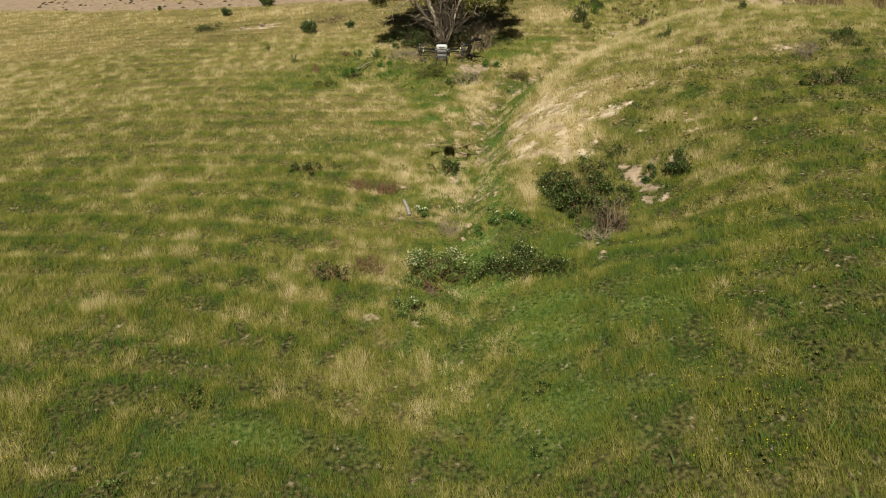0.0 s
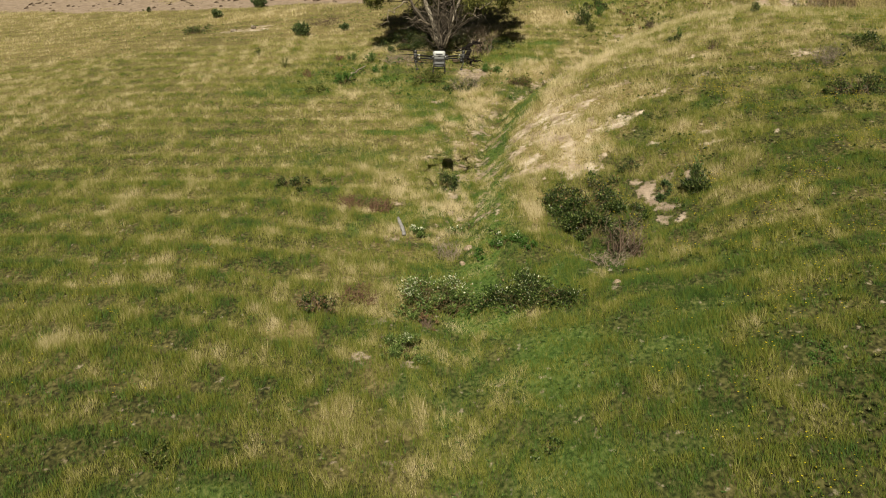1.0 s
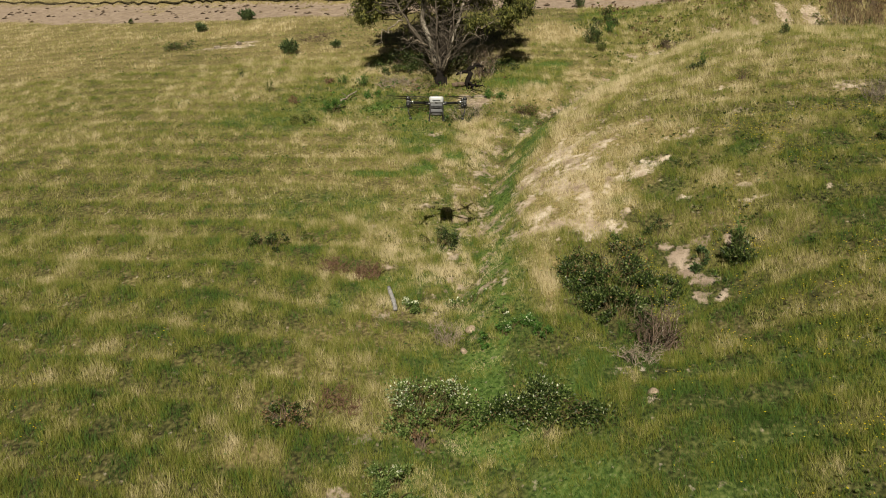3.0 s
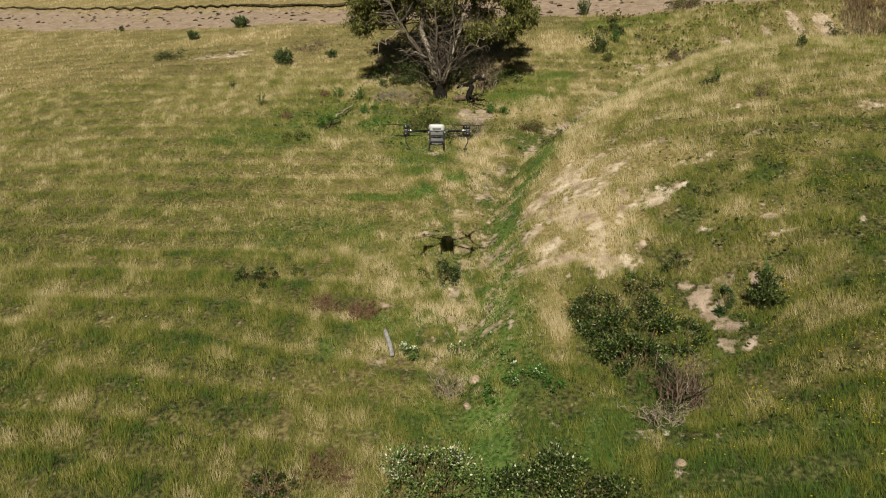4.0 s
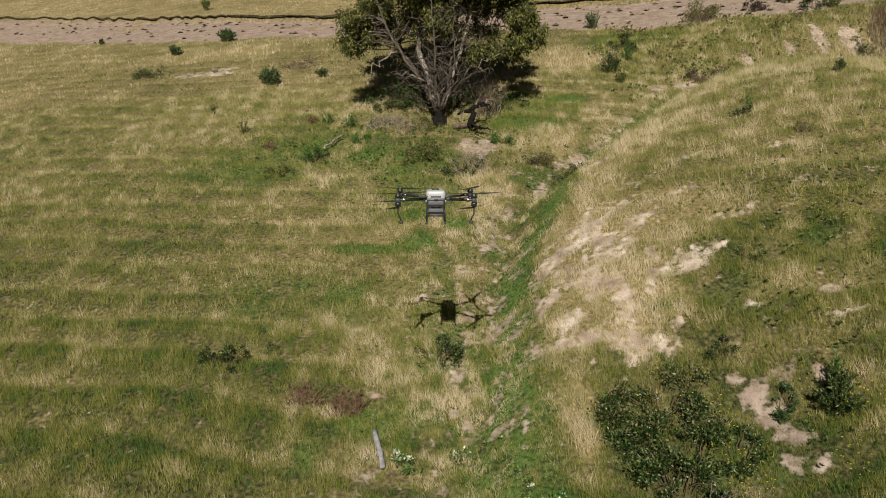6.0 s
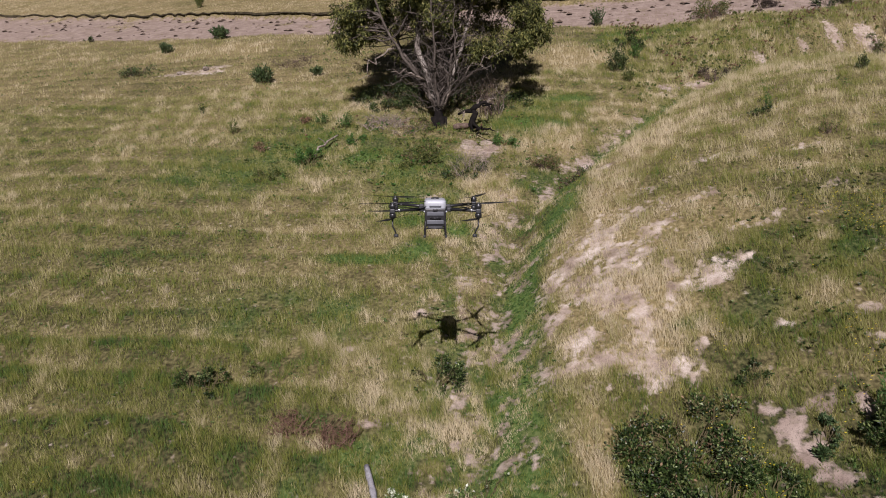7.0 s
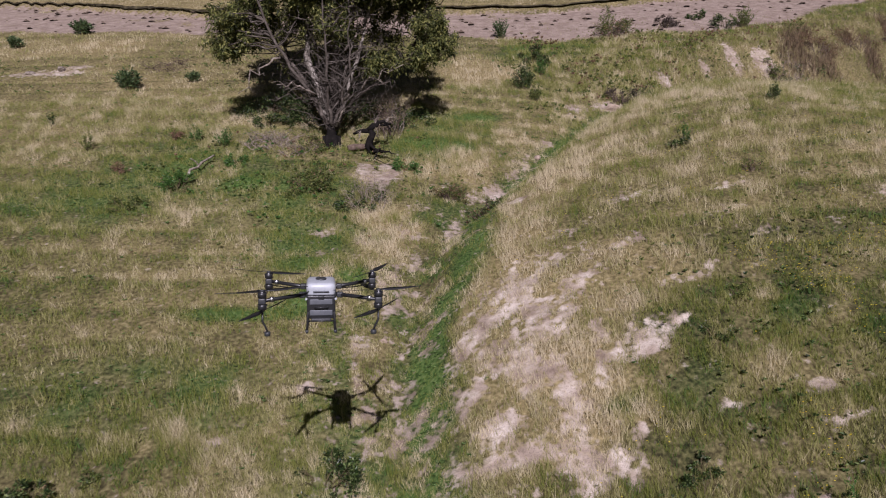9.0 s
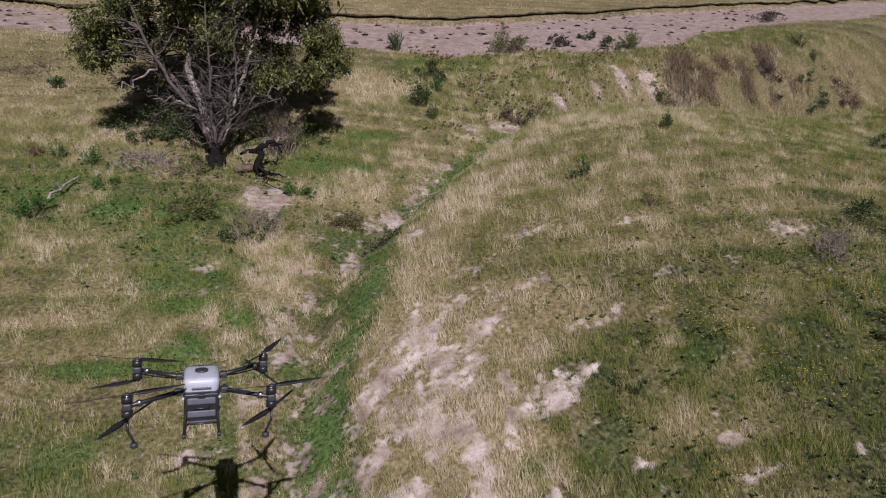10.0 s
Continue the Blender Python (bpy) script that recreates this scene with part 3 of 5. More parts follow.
def ground_at(x, y):
    return float(sampled(np.array([float(x)]), np.array([float(y)]))[5][0])


# ---- the land ----
def spread(lo, hi, cell, far, grow=1.12):
    core = list(np.arange(lo, hi + 1e-6, cell))
    gap, v = cell, core[-1]
    while v < far:
        gap *= grow
        v += gap
        core.append(v)
    gap, v = cell, core[0]
    while v > -far:
        gap *= grow
        v -= gap
        core.insert(0, v)
    return np.array(core)


def net(fine_lo, fine_hi, fine, lo, hi, cell, far, grow):
    """Lines of the ground's net, closer together where the walk passes nearest."""
    v = spread(lo, hi, cell, far, grow)
    return np.concatenate([v[v < fine_lo - 0.5 * cell], np.arange(fine_lo, fine_hi, fine), v[v > fine_hi + 0.5 * cell]])


gx, gy = net(-4, 11.5, 0.15, -32, 42, 0.3, 1600, 1.12), net(21, 42.5, 0.15, 13, 78, 0.29, 1600, 1.12)
GX, GY = np.meshgrid(gx, gy, indexing="ij")
flat_x, flat_y = GX.ravel(), GY.ravel()
soil_v, lush_v, dry_v, length_v, straw_v = cover(flat_x, flat_y)
land_v = land(flat_x, flat_y)
# greyer clay on the high strip, in the scar and along the gully, yellow sand on the spur
clay_v = np.maximum.reduce([step(60, 63, flat_y), 0.85 * np.exp(-(((flat_x - 8.2) / 2.4) ** 2 + ((flat_y - 28) / 2.0) ** 2) ** 2), 0.5 * step(0.5, 0.1, gully(flat_x, flat_y, FLOOR)) * step(-8, -3, flat_x)])
FIELDS = [f.reshape(GX.shape) for f in (soil_v, lush_v, dry_v, length_v, straw_v, land_v)]


def sampled(x, y):
    """Cover and height read off the ground's own net."""
    i = np.clip(np.searchsorted(gx, x) - 1, 0, len(gx) - 2)
    j = np.clip(np.searchsorted(gy, y) - 1, 0, len(gy) - 2)
    u, v = (x - gx[i]) / (gx[i + 1] - gx[i]), (y - gy[j]) / (gy[j + 1] - gy[j])
    return [f[i, j] * (1 - u) * (1 - v) + f[i + 1, j] * u * (1 - v) + f[i, j + 1] * (1 - u) * v + f[i + 1, j + 1] * u * v for f in FIELDS]


ii, jj = np.meshgrid(np.arange(len(gx) - 1), np.arange(len(gy) - 1), indexing="ij")
k0 = ii * len(gy) + jj
sheet = Shape()
sheet.add(np.stack([flat_x, flat_y, land_v], 1), np.stack([k0, k0 + len(gy), k0 + len(gy) + 1, k0 + 1], -1).reshape(-1, 4))
ground = new("ground", sheet.mesh("ground", GROUND, True, {"soil": soil_v, "dry": dry_v, "lush": lush_v, "clay": clay_v}))
tagged(ground, "steep grassy hillside with a gully and bare sandy earth", "hillside", kind="structure")


def in_view(x, y):
    """The stretch of hillside that is worth planting."""
    return (x > -(0.64 * y + 2.5)) & (x < np.maximum(0.64 * y + 2.5, 1.2 * (y - 18) + 3)) & (x < 76)


def grass_field(name, label, count, y0, y1, wide, seed, soft=1.0, left=None, stretch=1.0):
    rng = np.random.RandomState(seed)
    reach = min(76, 1.2 * y1 - 15)
    x, y = rng.uniform(-0.64 * y1 - 3 if left is None else left, reach, count * 3), rng.uniform(y0, y1, count * 3)
    keep = in_view(x, y)
    x, y = x[keep][:count], y[keep][:count]
    soil, lush, dry, length, straw, z = sampled(x, y)
    # blades stand in tufts with gaps between, and only a few on bare earth
    tuft = 0.5 * lattice(x / 0.24, y / 0.3, 201) + 0.5 * lattice(x / 0.11, y / 0.13, 202)
    clump, drift = lattice(x / 0.55, y / 0.6, 211), 0.6 * lattice(x / 1.5, y / 0.75, 212) + 0.4 * lattice(x / 0.7, y / 0.5, 213)
    bare = step(0.25, 0.95, soil + 0.4 * rough(x, y, 0.5, 221, 3)) * np.where(y < 62, 0.94 - 0.6 * step(0.5, 0.72, clump), 0.985)
    thin = 0.5 * straw * (y < 47) * (x > 2.5) * step(0.3, 0.6, clump)
    keep = rng.rand(len(x)) < (1 - bare) * (1 - thin) * np.maximum(0.05 + 0.95 * step(0.3, 0.52, 0.7 * tuft + 0.3 * clump), 0.75 * lush)
    x, y, z, dry, length, lush, straw, tuft, clump, drift = [f[keep] for f in (x, y, z - 0.02, dry, length, lush, straw, tuft, clump, drift)]
    n = len(x)
    L = 0.88 * stretch * length * rng.uniform(0.5, 1.3, n) * (0.35 + 0.9 * tuft + 0.35 * clump)
    tall = rng.rand(n) < 0.04 + 0.07 * straw
    L = np.where(tall, L * 1.35 + 0.04, L)
    # besides dryness, tuft and clump terms paint in the shade between tufts
    tone = dry + soft * (rng.normal(0, 0.12, n) + 0.75 * (tuft - 0.5) + 0.72 * (clump - 0.5) + 0.12 * tall) + 0.26 * (drift - 0.5)
    tone = np.clip(np.where(lush > 0.4, dry + 0.14 + rng.normal(0, 0.12, n) + 0.35 * (tuft - 0.5) + 0.4 * (drift - 0.45) + 0.85 * np.exp(-(gully(x, y) / 1.6) ** 2) * (drift - 0.37) + 0.15 * tall, tone), 0.02, 1)
    near = np.exp(-((gully(x, y, FLOOR) + 1.5) / 3.0) ** 2) * step(24, 29, y) * (1 - step(46, 54, y))
    tone = np.clip(tone + near * (0.75 * (lattice(x / 0.34, y / 0.3, 231) - 0.46) + 0.35 * (lattice(x / 0.9, y / 0.7, 233) - 0.5)), 0.02, 1)
    ang = rng.uniform(0, 2 * np.pi, n)
    w = wide * rng.uniform(0.6, 1.4, n) * np.where(tall, 0.7, 1)
    lean_a, lean = rng.uniform(0, 2 * np.pi, n), rng.uniform(0.05, 0.75, n) * L
    base = np.stack([x, y, z], 1)
    across = np.stack([np.cos(ang) * w / 2, np.sin(ang) * w / 2, np.zeros(n)], 1)
    tip = base + np.stack([np.cos(lean_a) * lean - 0.12 * L, np.sin(lean_a) * lean - 0.08 * L, L], 1)
    s = Shape()
    s.add(np.stack([base - across, base + across, tip], 1).reshape(-1, 3), (), np.arange(3 * n).reshape(-1, 3))
    ob = new(name, s.mesh(name, GRASS, False, {"dry": np.repeat(tone, 3)}))
    return tagged(ob, label, "grass", kind="stuff")


grass_field("meadow_grass", "olive green and straw coloured pasture grass on the slope", 1020000, 12, 34, 0.013, 11, 0.9)
grass_field("meadow_grass", "dry yellowing pasture grass higher on the slope", 830000, 34, 56, 0.016, 12, 0.9)
grass_field("meadow_grass", "pale pasture grass near the bare strip", 470000, 56, 104, 0.027, 13, 0.65)

grass_field("rank_grass", "rank olive and brown grass across the far bank", 150000, 50, 67, 0.03, 15, 0.9, 11, 1.5)


def outer_grass(name, label, count, seed):
    """Coarser pasture over the rest of the hillside."""
    rng = np.random.RandomState(seed)
    x, y = rng.uniform(-85, 95, count), rng.uniform(-30, 112, count)
    keep = ~in_view(x + rng.normal(0, 1.5, count), y) | (y + rng.normal(0, 1.5, count) < 13)
    x, y = x[keep], y[keep]
    soil, lush, dry, length, straw, z = sampled(x, y)
    keep = rng.rand(len(x)) < (1 - soil) * (0.25 + 0.75 * lattice(x / 0.8, y / 0.8, 241))
    x, y, z, dry, length = [f[keep] for f in (x, y, z - 0.02, dry, length)]
    n = len(x)
    a, b, L = rng.uniform(0, 6.28, n), rng.uniform(0, 6.28, n), (length + 0.05) * rng.uniform(0.6, 1.4, n)
    across = np.stack([np.cos(a), np.sin(a), 0 * a], 1) * 0.035
    base = np.stack([x, y, z], 1)
    tip = base + np.stack([np.cos(b) * 0.5 * L, np.sin(b) * 0.5 * L, L], 1)
    s = Shape()
    s.add(np.stack([base - across, base + across, tip], 1).reshape(-1, 3), (), np.arange(3 * n).reshape(-1, 3))
    ob = new(name, s.mesh(name, GRASS, False, {"dry": np.repeat(np.clip(dry - 0.07 + rng.normal(0, 0.12, n), 0.02, 1), 3)}))
    return tagged(ob, label, "grass", kind="stuff")


outer_grass("meadow_grass", "olive pasture grass on the surrounding hillside", 300000, 14)


def stalks(name, label, category, count, region, mat, seed, leaf=0.05, tall=0.07, up=0.9):
    """Low broad weeds with flat leaves, thick where the ground is moist."""
    rng = np.random.RandomState(seed)
    x, y = rng.uniform(-30, 34, count * 6), rng.uniform(13, 66, count * 6)
    keep = in_view(x, y)
    x, y = x[keep], y[keep]
    soil, lush, dry, length, straw, z = sampled(x, y)
    keep = rng.rand(len(x)) < region(x, y, soil, lush, dry)
    x, y, z = x[keep][:count], y[keep][:count], z[keep][:count]
    # rosettes of seven leaves
    n = len(x) // 7
    fan, tilt = np.tile(np.arange(7) * 0.9, n), rng.uniform(0.15, up, 7 * n)
    turn = np.repeat(rng.uniform(0, 6.28, n), 7) + fan
    size = leaf * np.repeat(rng.uniform(0.6, 1.6, n) * np.interp(y[:n], [18, 50], [1, 1.4]), 7) * rng.uniform(0.7, 1.2, 7 * n)
    way = np.stack([np.cos(turn), np.sin(turn), tilt], 1)
    foot = np.repeat(np.stack([x[:n], y[:n], z[:n] + rng.uniform(0.01, tall, n)], 1), 7, axis=0)
    s = Shape()
    s.leaves(foot, way, size * 1.5, 0.5, rng)
    return tagged(new(name, s.mesh(name, mat, False)), label, category, kind="stuff")


stalks("low_weeds", "fresh green low weeds along the damp gully floor", "weeds", 60000, lambda x, y, s, l, d: l * (1 - s) * 0.9, WEED_LEAF, 21, 0.03)
stalks("low_weeds", "dull olive broadleaf weeds scattered through the pasture", "weeds", 60000,
       lambda x, y, s, l, d: (1 - s) * 0.5 * step(0.56, 0.74, lattice(x / 0.9, y / 0.9, 301)) * (1 - step(0.6, 0.9, d)), WEED_LEAF, 22, 0.032)


def flower_field(name, count, seed):
    rng = np.random.RandomState(seed)
    x, y = rng.uniform(-14, 26, count * 14), rng.uniform(13, 46, count * 14)
    keep = in_view(x, y)
    x, y = x[keep], y[keep]
    soil, lush, dry, length, straw, z = sampled(x, y)
    right = step(4.5, 7.0, x) * (1 - step(36, 44, y)) + 0.35 * step(6, 9, -x) * (1 - step(24, 30, y))
    chance = right * (0.35 + 0.65 * step(22, 28, y)) * (1 - soil) * (1 - straw) * step(0.52, 0.75, lattice(x / 1.1, y / 1.1, 401))
    keep = rng.rand(len(x)) < chance
    x, y, z = x[keep][:count], y[keep][:count], z[keep][:count]
    n = len(x)
    z = z + rng.uniform(0.18, 0.42, n)
    r = rng.uniform(0.013, 0.028, n)
    c = np.stack([x, y, z], 1)
    o = np.array([(1, 0, 0), (0, 1, 0), (-1, 0, 0), (0, -1, 0), (0, 0, 0.5), (0, 0, -0.5)])
    f = np.array([(0, 1, 4), (1, 2, 4), (2, 3, 4), (3, 0, 4), (1, 0, 5), (2, 1, 5), (3, 2, 5), (0, 3, 5)])
    s = Shape()
    s.add((c[:, None] + o[None] * r[:, None, None]).reshape(-1, 3), (), (6 * np.arange(n)[:, None, None] + f[None]).reshape(-1, 3))
    return tagged(new(name, s.mesh(name, FLOWER, False)), "tiny yellow wildflowers among the slope grass", "wildflowers", kind="stuff")


stalks("low_weeds", "olive green weeds thick on the flowery slope", "weeds", 45000,
       lambda x, y, s, l, d: (1 - s) * step(6.0, 8.5, x - 0.1 * (y - 24)) * (1 - step(34, 40, y)) * step(0.42, 0.66, lattice(x / 0.8, y / 0.7, 311)), OLIVE_LEAF, 24, 0.04, 0.22, 1.6)
flower_field("wildflowers", 3800, 31)


def clods(count, seed):
    """Clods and dark tufts of dead growth on the bare strip."""
    rng = np.random.RandomState(seed)
    x = rng.uniform(-50, 52, count)
    k = rng.uniform(0.02, 0.97, count) ** 0.8
    y = track_low(x) * (1 - k) + track_high(x) * k
    z = sampled(x, y)[5]
    r = rng.uniform(0.06, 0.34, count) ** 1.2 + 0.02
    o = np.array([(1, 0, -0.1), (0.3, 0.9, 0), (-0.8, 0.5, 0), (-0.7, -0.6, -0.1), (0.4, -0.9, 0), (0.1, 0, 0.6)])
    f = np.array([(0, 1, 5), (1, 2, 5), (2, 3, 5), (3, 4, 5), (4, 0, 5)])
    a = rng.uniform(0, 6.28, count)
    turn = np.stack([np.stack([np.cos(a), -np.sin(a), 0 * a], 1), np.stack([np.sin(a), np.cos(a), 0 * a], 1), np.stack([0 * a, 0 * a, 1 + 0 * a], 1)], 1)
    v = np.einsum("nij,kj->nki", turn, o) * (r[:, None] * rng.uniform(0.7, 1.4, (count, 6)))[:, :, None] + np.stack([x, y, z], 1)[:, None]
    s = Shape()
    s.add(v.reshape(-1, 3), (), (6 * np.arange(count)[:, None, None] + f[None]).reshape(-1, 3))
    return tagged(new("earth_clods", s.mesh("earth_clods", CLOD, False)), "brown earth clods scattered on the bare strip", "clods", kind="stuff")


CLOD = speckled("brown earth clods", [(0.3, (0.05, 0.036, 0.026)), (0.5, (0.11, 0.08, 0.058)), (0.7, (0.24, 0.185, 0.145))], 3, 0.95, 0.4)
clods(420, 35)


def topsoil_edge(seed):
    """The dark, crumbling layer of topsoil and roots along the upper edge of the bare strip."""
    rng = np.random.RandomState(seed)
    x = np.arange(-58, 70, 0.22)
    y = track_high(x) + 0.5 * rough(x, track_high(x), 2.5, 41, 2) - 0.02
    thick = np.maximum(0.0, 0.05 + 0.17 * rough(x, 0 * x, 2.6, 45, 4) + rng.normal(0, 0.03, len(x))) * (0.7 - 0.5 * step(-4, 10, x))
    z = sampled(x, y + 0.35)[5]
    n = len(x)
    out = 0.02 + rng.uniform(0, 0.1, n) * (thick > 0.02)
    rows = [np.stack([x, y + 0.35, z - 0.02], 1), np.stack([x, y - 0.02 - out, z - 0.10 * (thick < 0.02)], 1), np.stack([x, y - out, z - 0.5 * thick], 1), np.stack([x, y - 0.4 * out, z - thick - 0.08], 1)]
    k = np.arange(n - 1)[:, None]
    s = Shape()
    s.add(np.concatenate(rows), np.concatenate([np.concatenate([r * n + k, r * n + k + 1, (r + 1) * n + k + 1, (r + 1) * n + k], 1) for r in range(3)]))
    return tagged(new("topsoil_edge", s.mesh("topsoil_edge", TOPSOIL, False)), "dark crumbling topsoil along the upper edge of bare earth", "eroded edge", kind="structure")


TOPSOIL = speckled("dark rooty topsoil", [(0.3, (0.02, 0.016, 0.010)), (0.5, (0.05, 0.042, 0.025)), (0.72, (0.15, 0.13, 0.07))], 2.2, 0.95, 0.5)
topsoil_edge(36)


# ---- shrubs ----
def rise(x, y, px, py):
    """How much higher the land is at px, py from a foot at x, y."""
    return sampled(np.atleast_1d(x + px), np.atleast_1d(y + py))[5] - ground_at(x, y)


def bend(a, b, sag, rng, n=6, wob=0.08):
    """A crooked path from a to b, lifted by sag in the middle."""
    a, b = np.asarray(a, float), np.asarray(b, float)
    k = np.linspace(0, 1, n)[:, None]
    p = a + (b - a) * k + np.array([0, 0, sag]) * (4 * k * (1 - k))
    p[1:-1] += rng.normal(0, wob * np.linalg.norm(b - a), (n - 2, 3)) * 0.5
    return p


def bush(name, label, x, y, w, h, mat, seed, leaves=1500, leaf=0.07, narrow=0.55, depth=0.8, lobes=9, twig=STEM, stems=16, group="", category="shrub", upright=0.3, dead=0, dead_mat=DEAD_LEAF, pale=0, slant=0.0):
    """A leafy shrub: crooked stems and a ragged crown of single leaves in lobes."""
    rng = np.random.RandomState(seed)
    ob = thing(name, (x, y, ground_at(x, y)), label, category, group)
    lobes = int(1.5 * lobes)
    cx = rng.uniform(-0.47, 0.47, lobes) * w
    cy = rng.uniform(-0.47, 0.47, lobes) * w * depth
    edge = np.clip(1 - (np.hypot(cx / (0.5 * w), cy / (0.5 * w * depth))) ** 2, 0.1, 1)
    cy = cy + slant * cx
    cz = rise(x, y, cx, cy) + h * (0.08 + 0.68 * np.sqrt(edge) * rng.uniform(0.1, 1, lobes))
    rad = w * (0.045 + 0.13 * rng.rand(lobes) ** 2) * min(1.0, 1.6 * h / w + 0.35)
    s = Shape()
    for k in range(stems):
        j = rng.randint(lobes)
        foot = np.array([cx[j] * 0.35 + rng.normal(0, 0.05 * w), cy[j] * 0.35 + rng.normal(0, 0.05 * w), 0])
        foot[2] = rise(x, y, foot[:1], foot[1:2])[0] - 0.05
        tip = np.array([cx[j], cy[j], cz[j]]) + rng.normal(0, 0.9, 3) * rad[j]
        tip[2] = max(tip[2], foot[2] + 0.2 * h)
        s.tube(bend(foot, tip, 0.12 * h, rng), np.linspace(0.012 + 0.006 * h, 0.003, 6), 4, False)
    part("stem_tangle", s, twig, ob)

    def crown(n, seed2, low=0.0, scale=1.0):
        r2 = np.random.RandomState(seed2)
        j = r2.choice(lobes, n, p=rad ** 2 / np.sum(rad ** 2))
        v = r2.normal(size=(n, 3))
        v /= np.linalg.norm(v, axis=1)[:, None]
        clump = r2.normal(size=(lobes * 14, 3))
        clump /= np.linalg.norm(clump, axis=1)[:, None]
        v = v * 0.45 + clump[j * 14 + r2.randint(14, size=n)] * 0.9
        p = np.stack([cx[j], cy[j], cz[j]], 1) + v * (rad[j] * r2.uniform(0.4, 1.05 + 0.45 * r2.rand(n) ** 3, n))[:, None] * np.array([1, 1, 0.8])
        p[:, 2] = np.maximum(p[:, 2], rise(x, y, p[:, 0], p[:, 1]) + 0.03)
        if low:
            up = p[:, 2] - rise(x, y, p[:, 0], p[:, 1]) > low * h
            p, v, n = p[up] + [0, 0, 0.02], v[up], int(up.sum())
        way = v + r2.normal(0, 0.55, (n, 3)) + np.array([0, 0, upright])
        c = Shape()
        c.leaves(p, way, scale * leaf * r2.uniform(0.6, 1.4, n), narrow, r2)
        return c

    part("foliage", crown(leaves, seed + 1), mat, ob, smooth=False)
    # whitish leaves only high in the crown, as painted top light
    if pale:
        part("pale_leaves", crown(pale, seed + 3, 0.5, 0.9), PALE_LEAF, ob, "whitish upturned leaves painted as sunlit", smooth=False)
    if dead:
        part("dead_leaves", crown(dead, seed + 2), dead_mat, ob, "withered brown leaves", smooth=False)
    return ob


def spiky(name, label, x, y, w, h, mat, seed, shoots=22, leaf=0.09, per=28, group="", category="shrub", lean=0.5):
    """An upright shrub of many shoots with narrow leaves all along them."""
    rng = np.random.RandomState(seed)
    ob = thing(name, (x, y, ground_at(x, y)), label, category, group)
    s, P, W = Shape(), [], []
    for k in range(shoots):
        a, r = rng.uniform(0, 2 * np.pi), rng.uniform(0, 1) ** 0.6
        foot = np.array([np.cos(a) * r * 0.12 * w, np.sin(a) * r * 0.12 * w, 0])
        foot[2] = rise(x, y, foot[:1], foot[1:2])[0] - 0.04
        tip = np.array([np.cos(a) * r * 0.5 * w, np.sin(a) * r * 0.42 * w, h * rng.uniform(0.6, 1.0) * (1 - lean * r * r)])
        path = bend(foot, tip, 0.06 * h, rng, 6, 0.05)
        s.tube(path, np.linspace(0.009, 0.003, 6), 4, False)
        t = rng.uniform(0.15, 1, per)
        q = np.stack([np.interp(t, np.linspace(0, 1, 6), path[:, c]) for c in range(3)], 1)
        d = rng.normal(size=(per, 3)) * 0.7 + (path[-1] - path[0]) / np.linalg.norm(path[-1] - path[0]) * 0.9
        P.append(q)
        W.append(d)
    part("stem_tangle", s, STEM, ob)
    P, W = np.concatenate(P), np.concatenate(W)
    c = Shape()
    c.leaves(P, W, leaf * rng.uniform(0.6, 1.4, len(P)), 0.28, rng)
    part("foliage", c, mat, ob, smooth=False)
    return ob


def brush(name, label, x, y, w, h, mat, seed, branches=26, fine=5, thick=0.014, group="", category="dead branches", depth=0.7, spread_up=0.8, pale=None, pale_count=0):
    """A tangle of bare dead branches, each with side twigs."""
    rng = np.random.RandomState(seed)
    ob = thing(name, (x, y, ground_at(x, y)), label, category, group)
    main, side = Shape(), Shape()
    for k in range(branches + pale_count):
        a = rng.uniform(0, 2 * np.pi)
        foot = np.array([rng.uniform(-0.4, 0.4) * w, rng.uniform(-0.4, 0.4) * w * depth, 0])
        foot[2] = rise(x, y, foot[:1], foot[1:2])[0] - 0.02
        L = w * rng.uniform(0.25, 0.6)
        tip = foot + np.array([np.cos(a) * L * 0.8, np.sin(a) * L * depth * 0.6, h * rng.uniform(0.25, 1.0) * spread_up])
        tip[2] = max(tip[2], rise(x, y, tip[:1], tip[1:2])[0] + 0.03)
        path = bend(foot, tip, 0.18 * h * rng.uniform(-0.2, 1), rng, 7, 0.16)
        where = main if k < branches else Shape()
        where.tube(path, np.linspace(thick * rng.uniform(0.7, 1.4), 0.004, 7), 5 if where is not main else 4)
        if where is not main:
            part("bleached_branch", where, pale or DEADWOOD, ob)
        for _ in range(fine):
            i = rng.randint(2, 6)
            d = rng.normal(size=3) * np.array([1, depth, 0.7]) + np.array([0, 0, 0.35])
            e = path[i] + d / np.linalg.norm(d) * L * rng.uniform(0.2, 0.5)
            side.tube(bend(path[i], e, 0.02, rng, 4, 0.15), np.linspace(0.006, 0.0025, 4), 3, False)
    tagged(part("branch_tangle", main, mat, ob), kind="stuff")
    tagged(part("twig_tangle", side, mat, ob), kind="stuff")
    return ob


# low brambles across the gully
bush("bramble", "sprawling bramble bush with leaves painted pale as sunlit in the gully", -0.1, 23.7, 2.35, 1.3, BRAMBLE_LEAF, 101, 4600, 0.065, 0.6, 0.6, 22, stems=50, group="brambles", dead=500, pale=1500)
bush("bramble", "low dark bramble trailing sideways across the gully", 2.5, 22.95, 3.1, 0.9, DARK_LEAF, 102, 5200, 0.065, 0.6, 0.3, 26, stems=50, group="brambles", dead=150, pale=420, slant=-0.32)
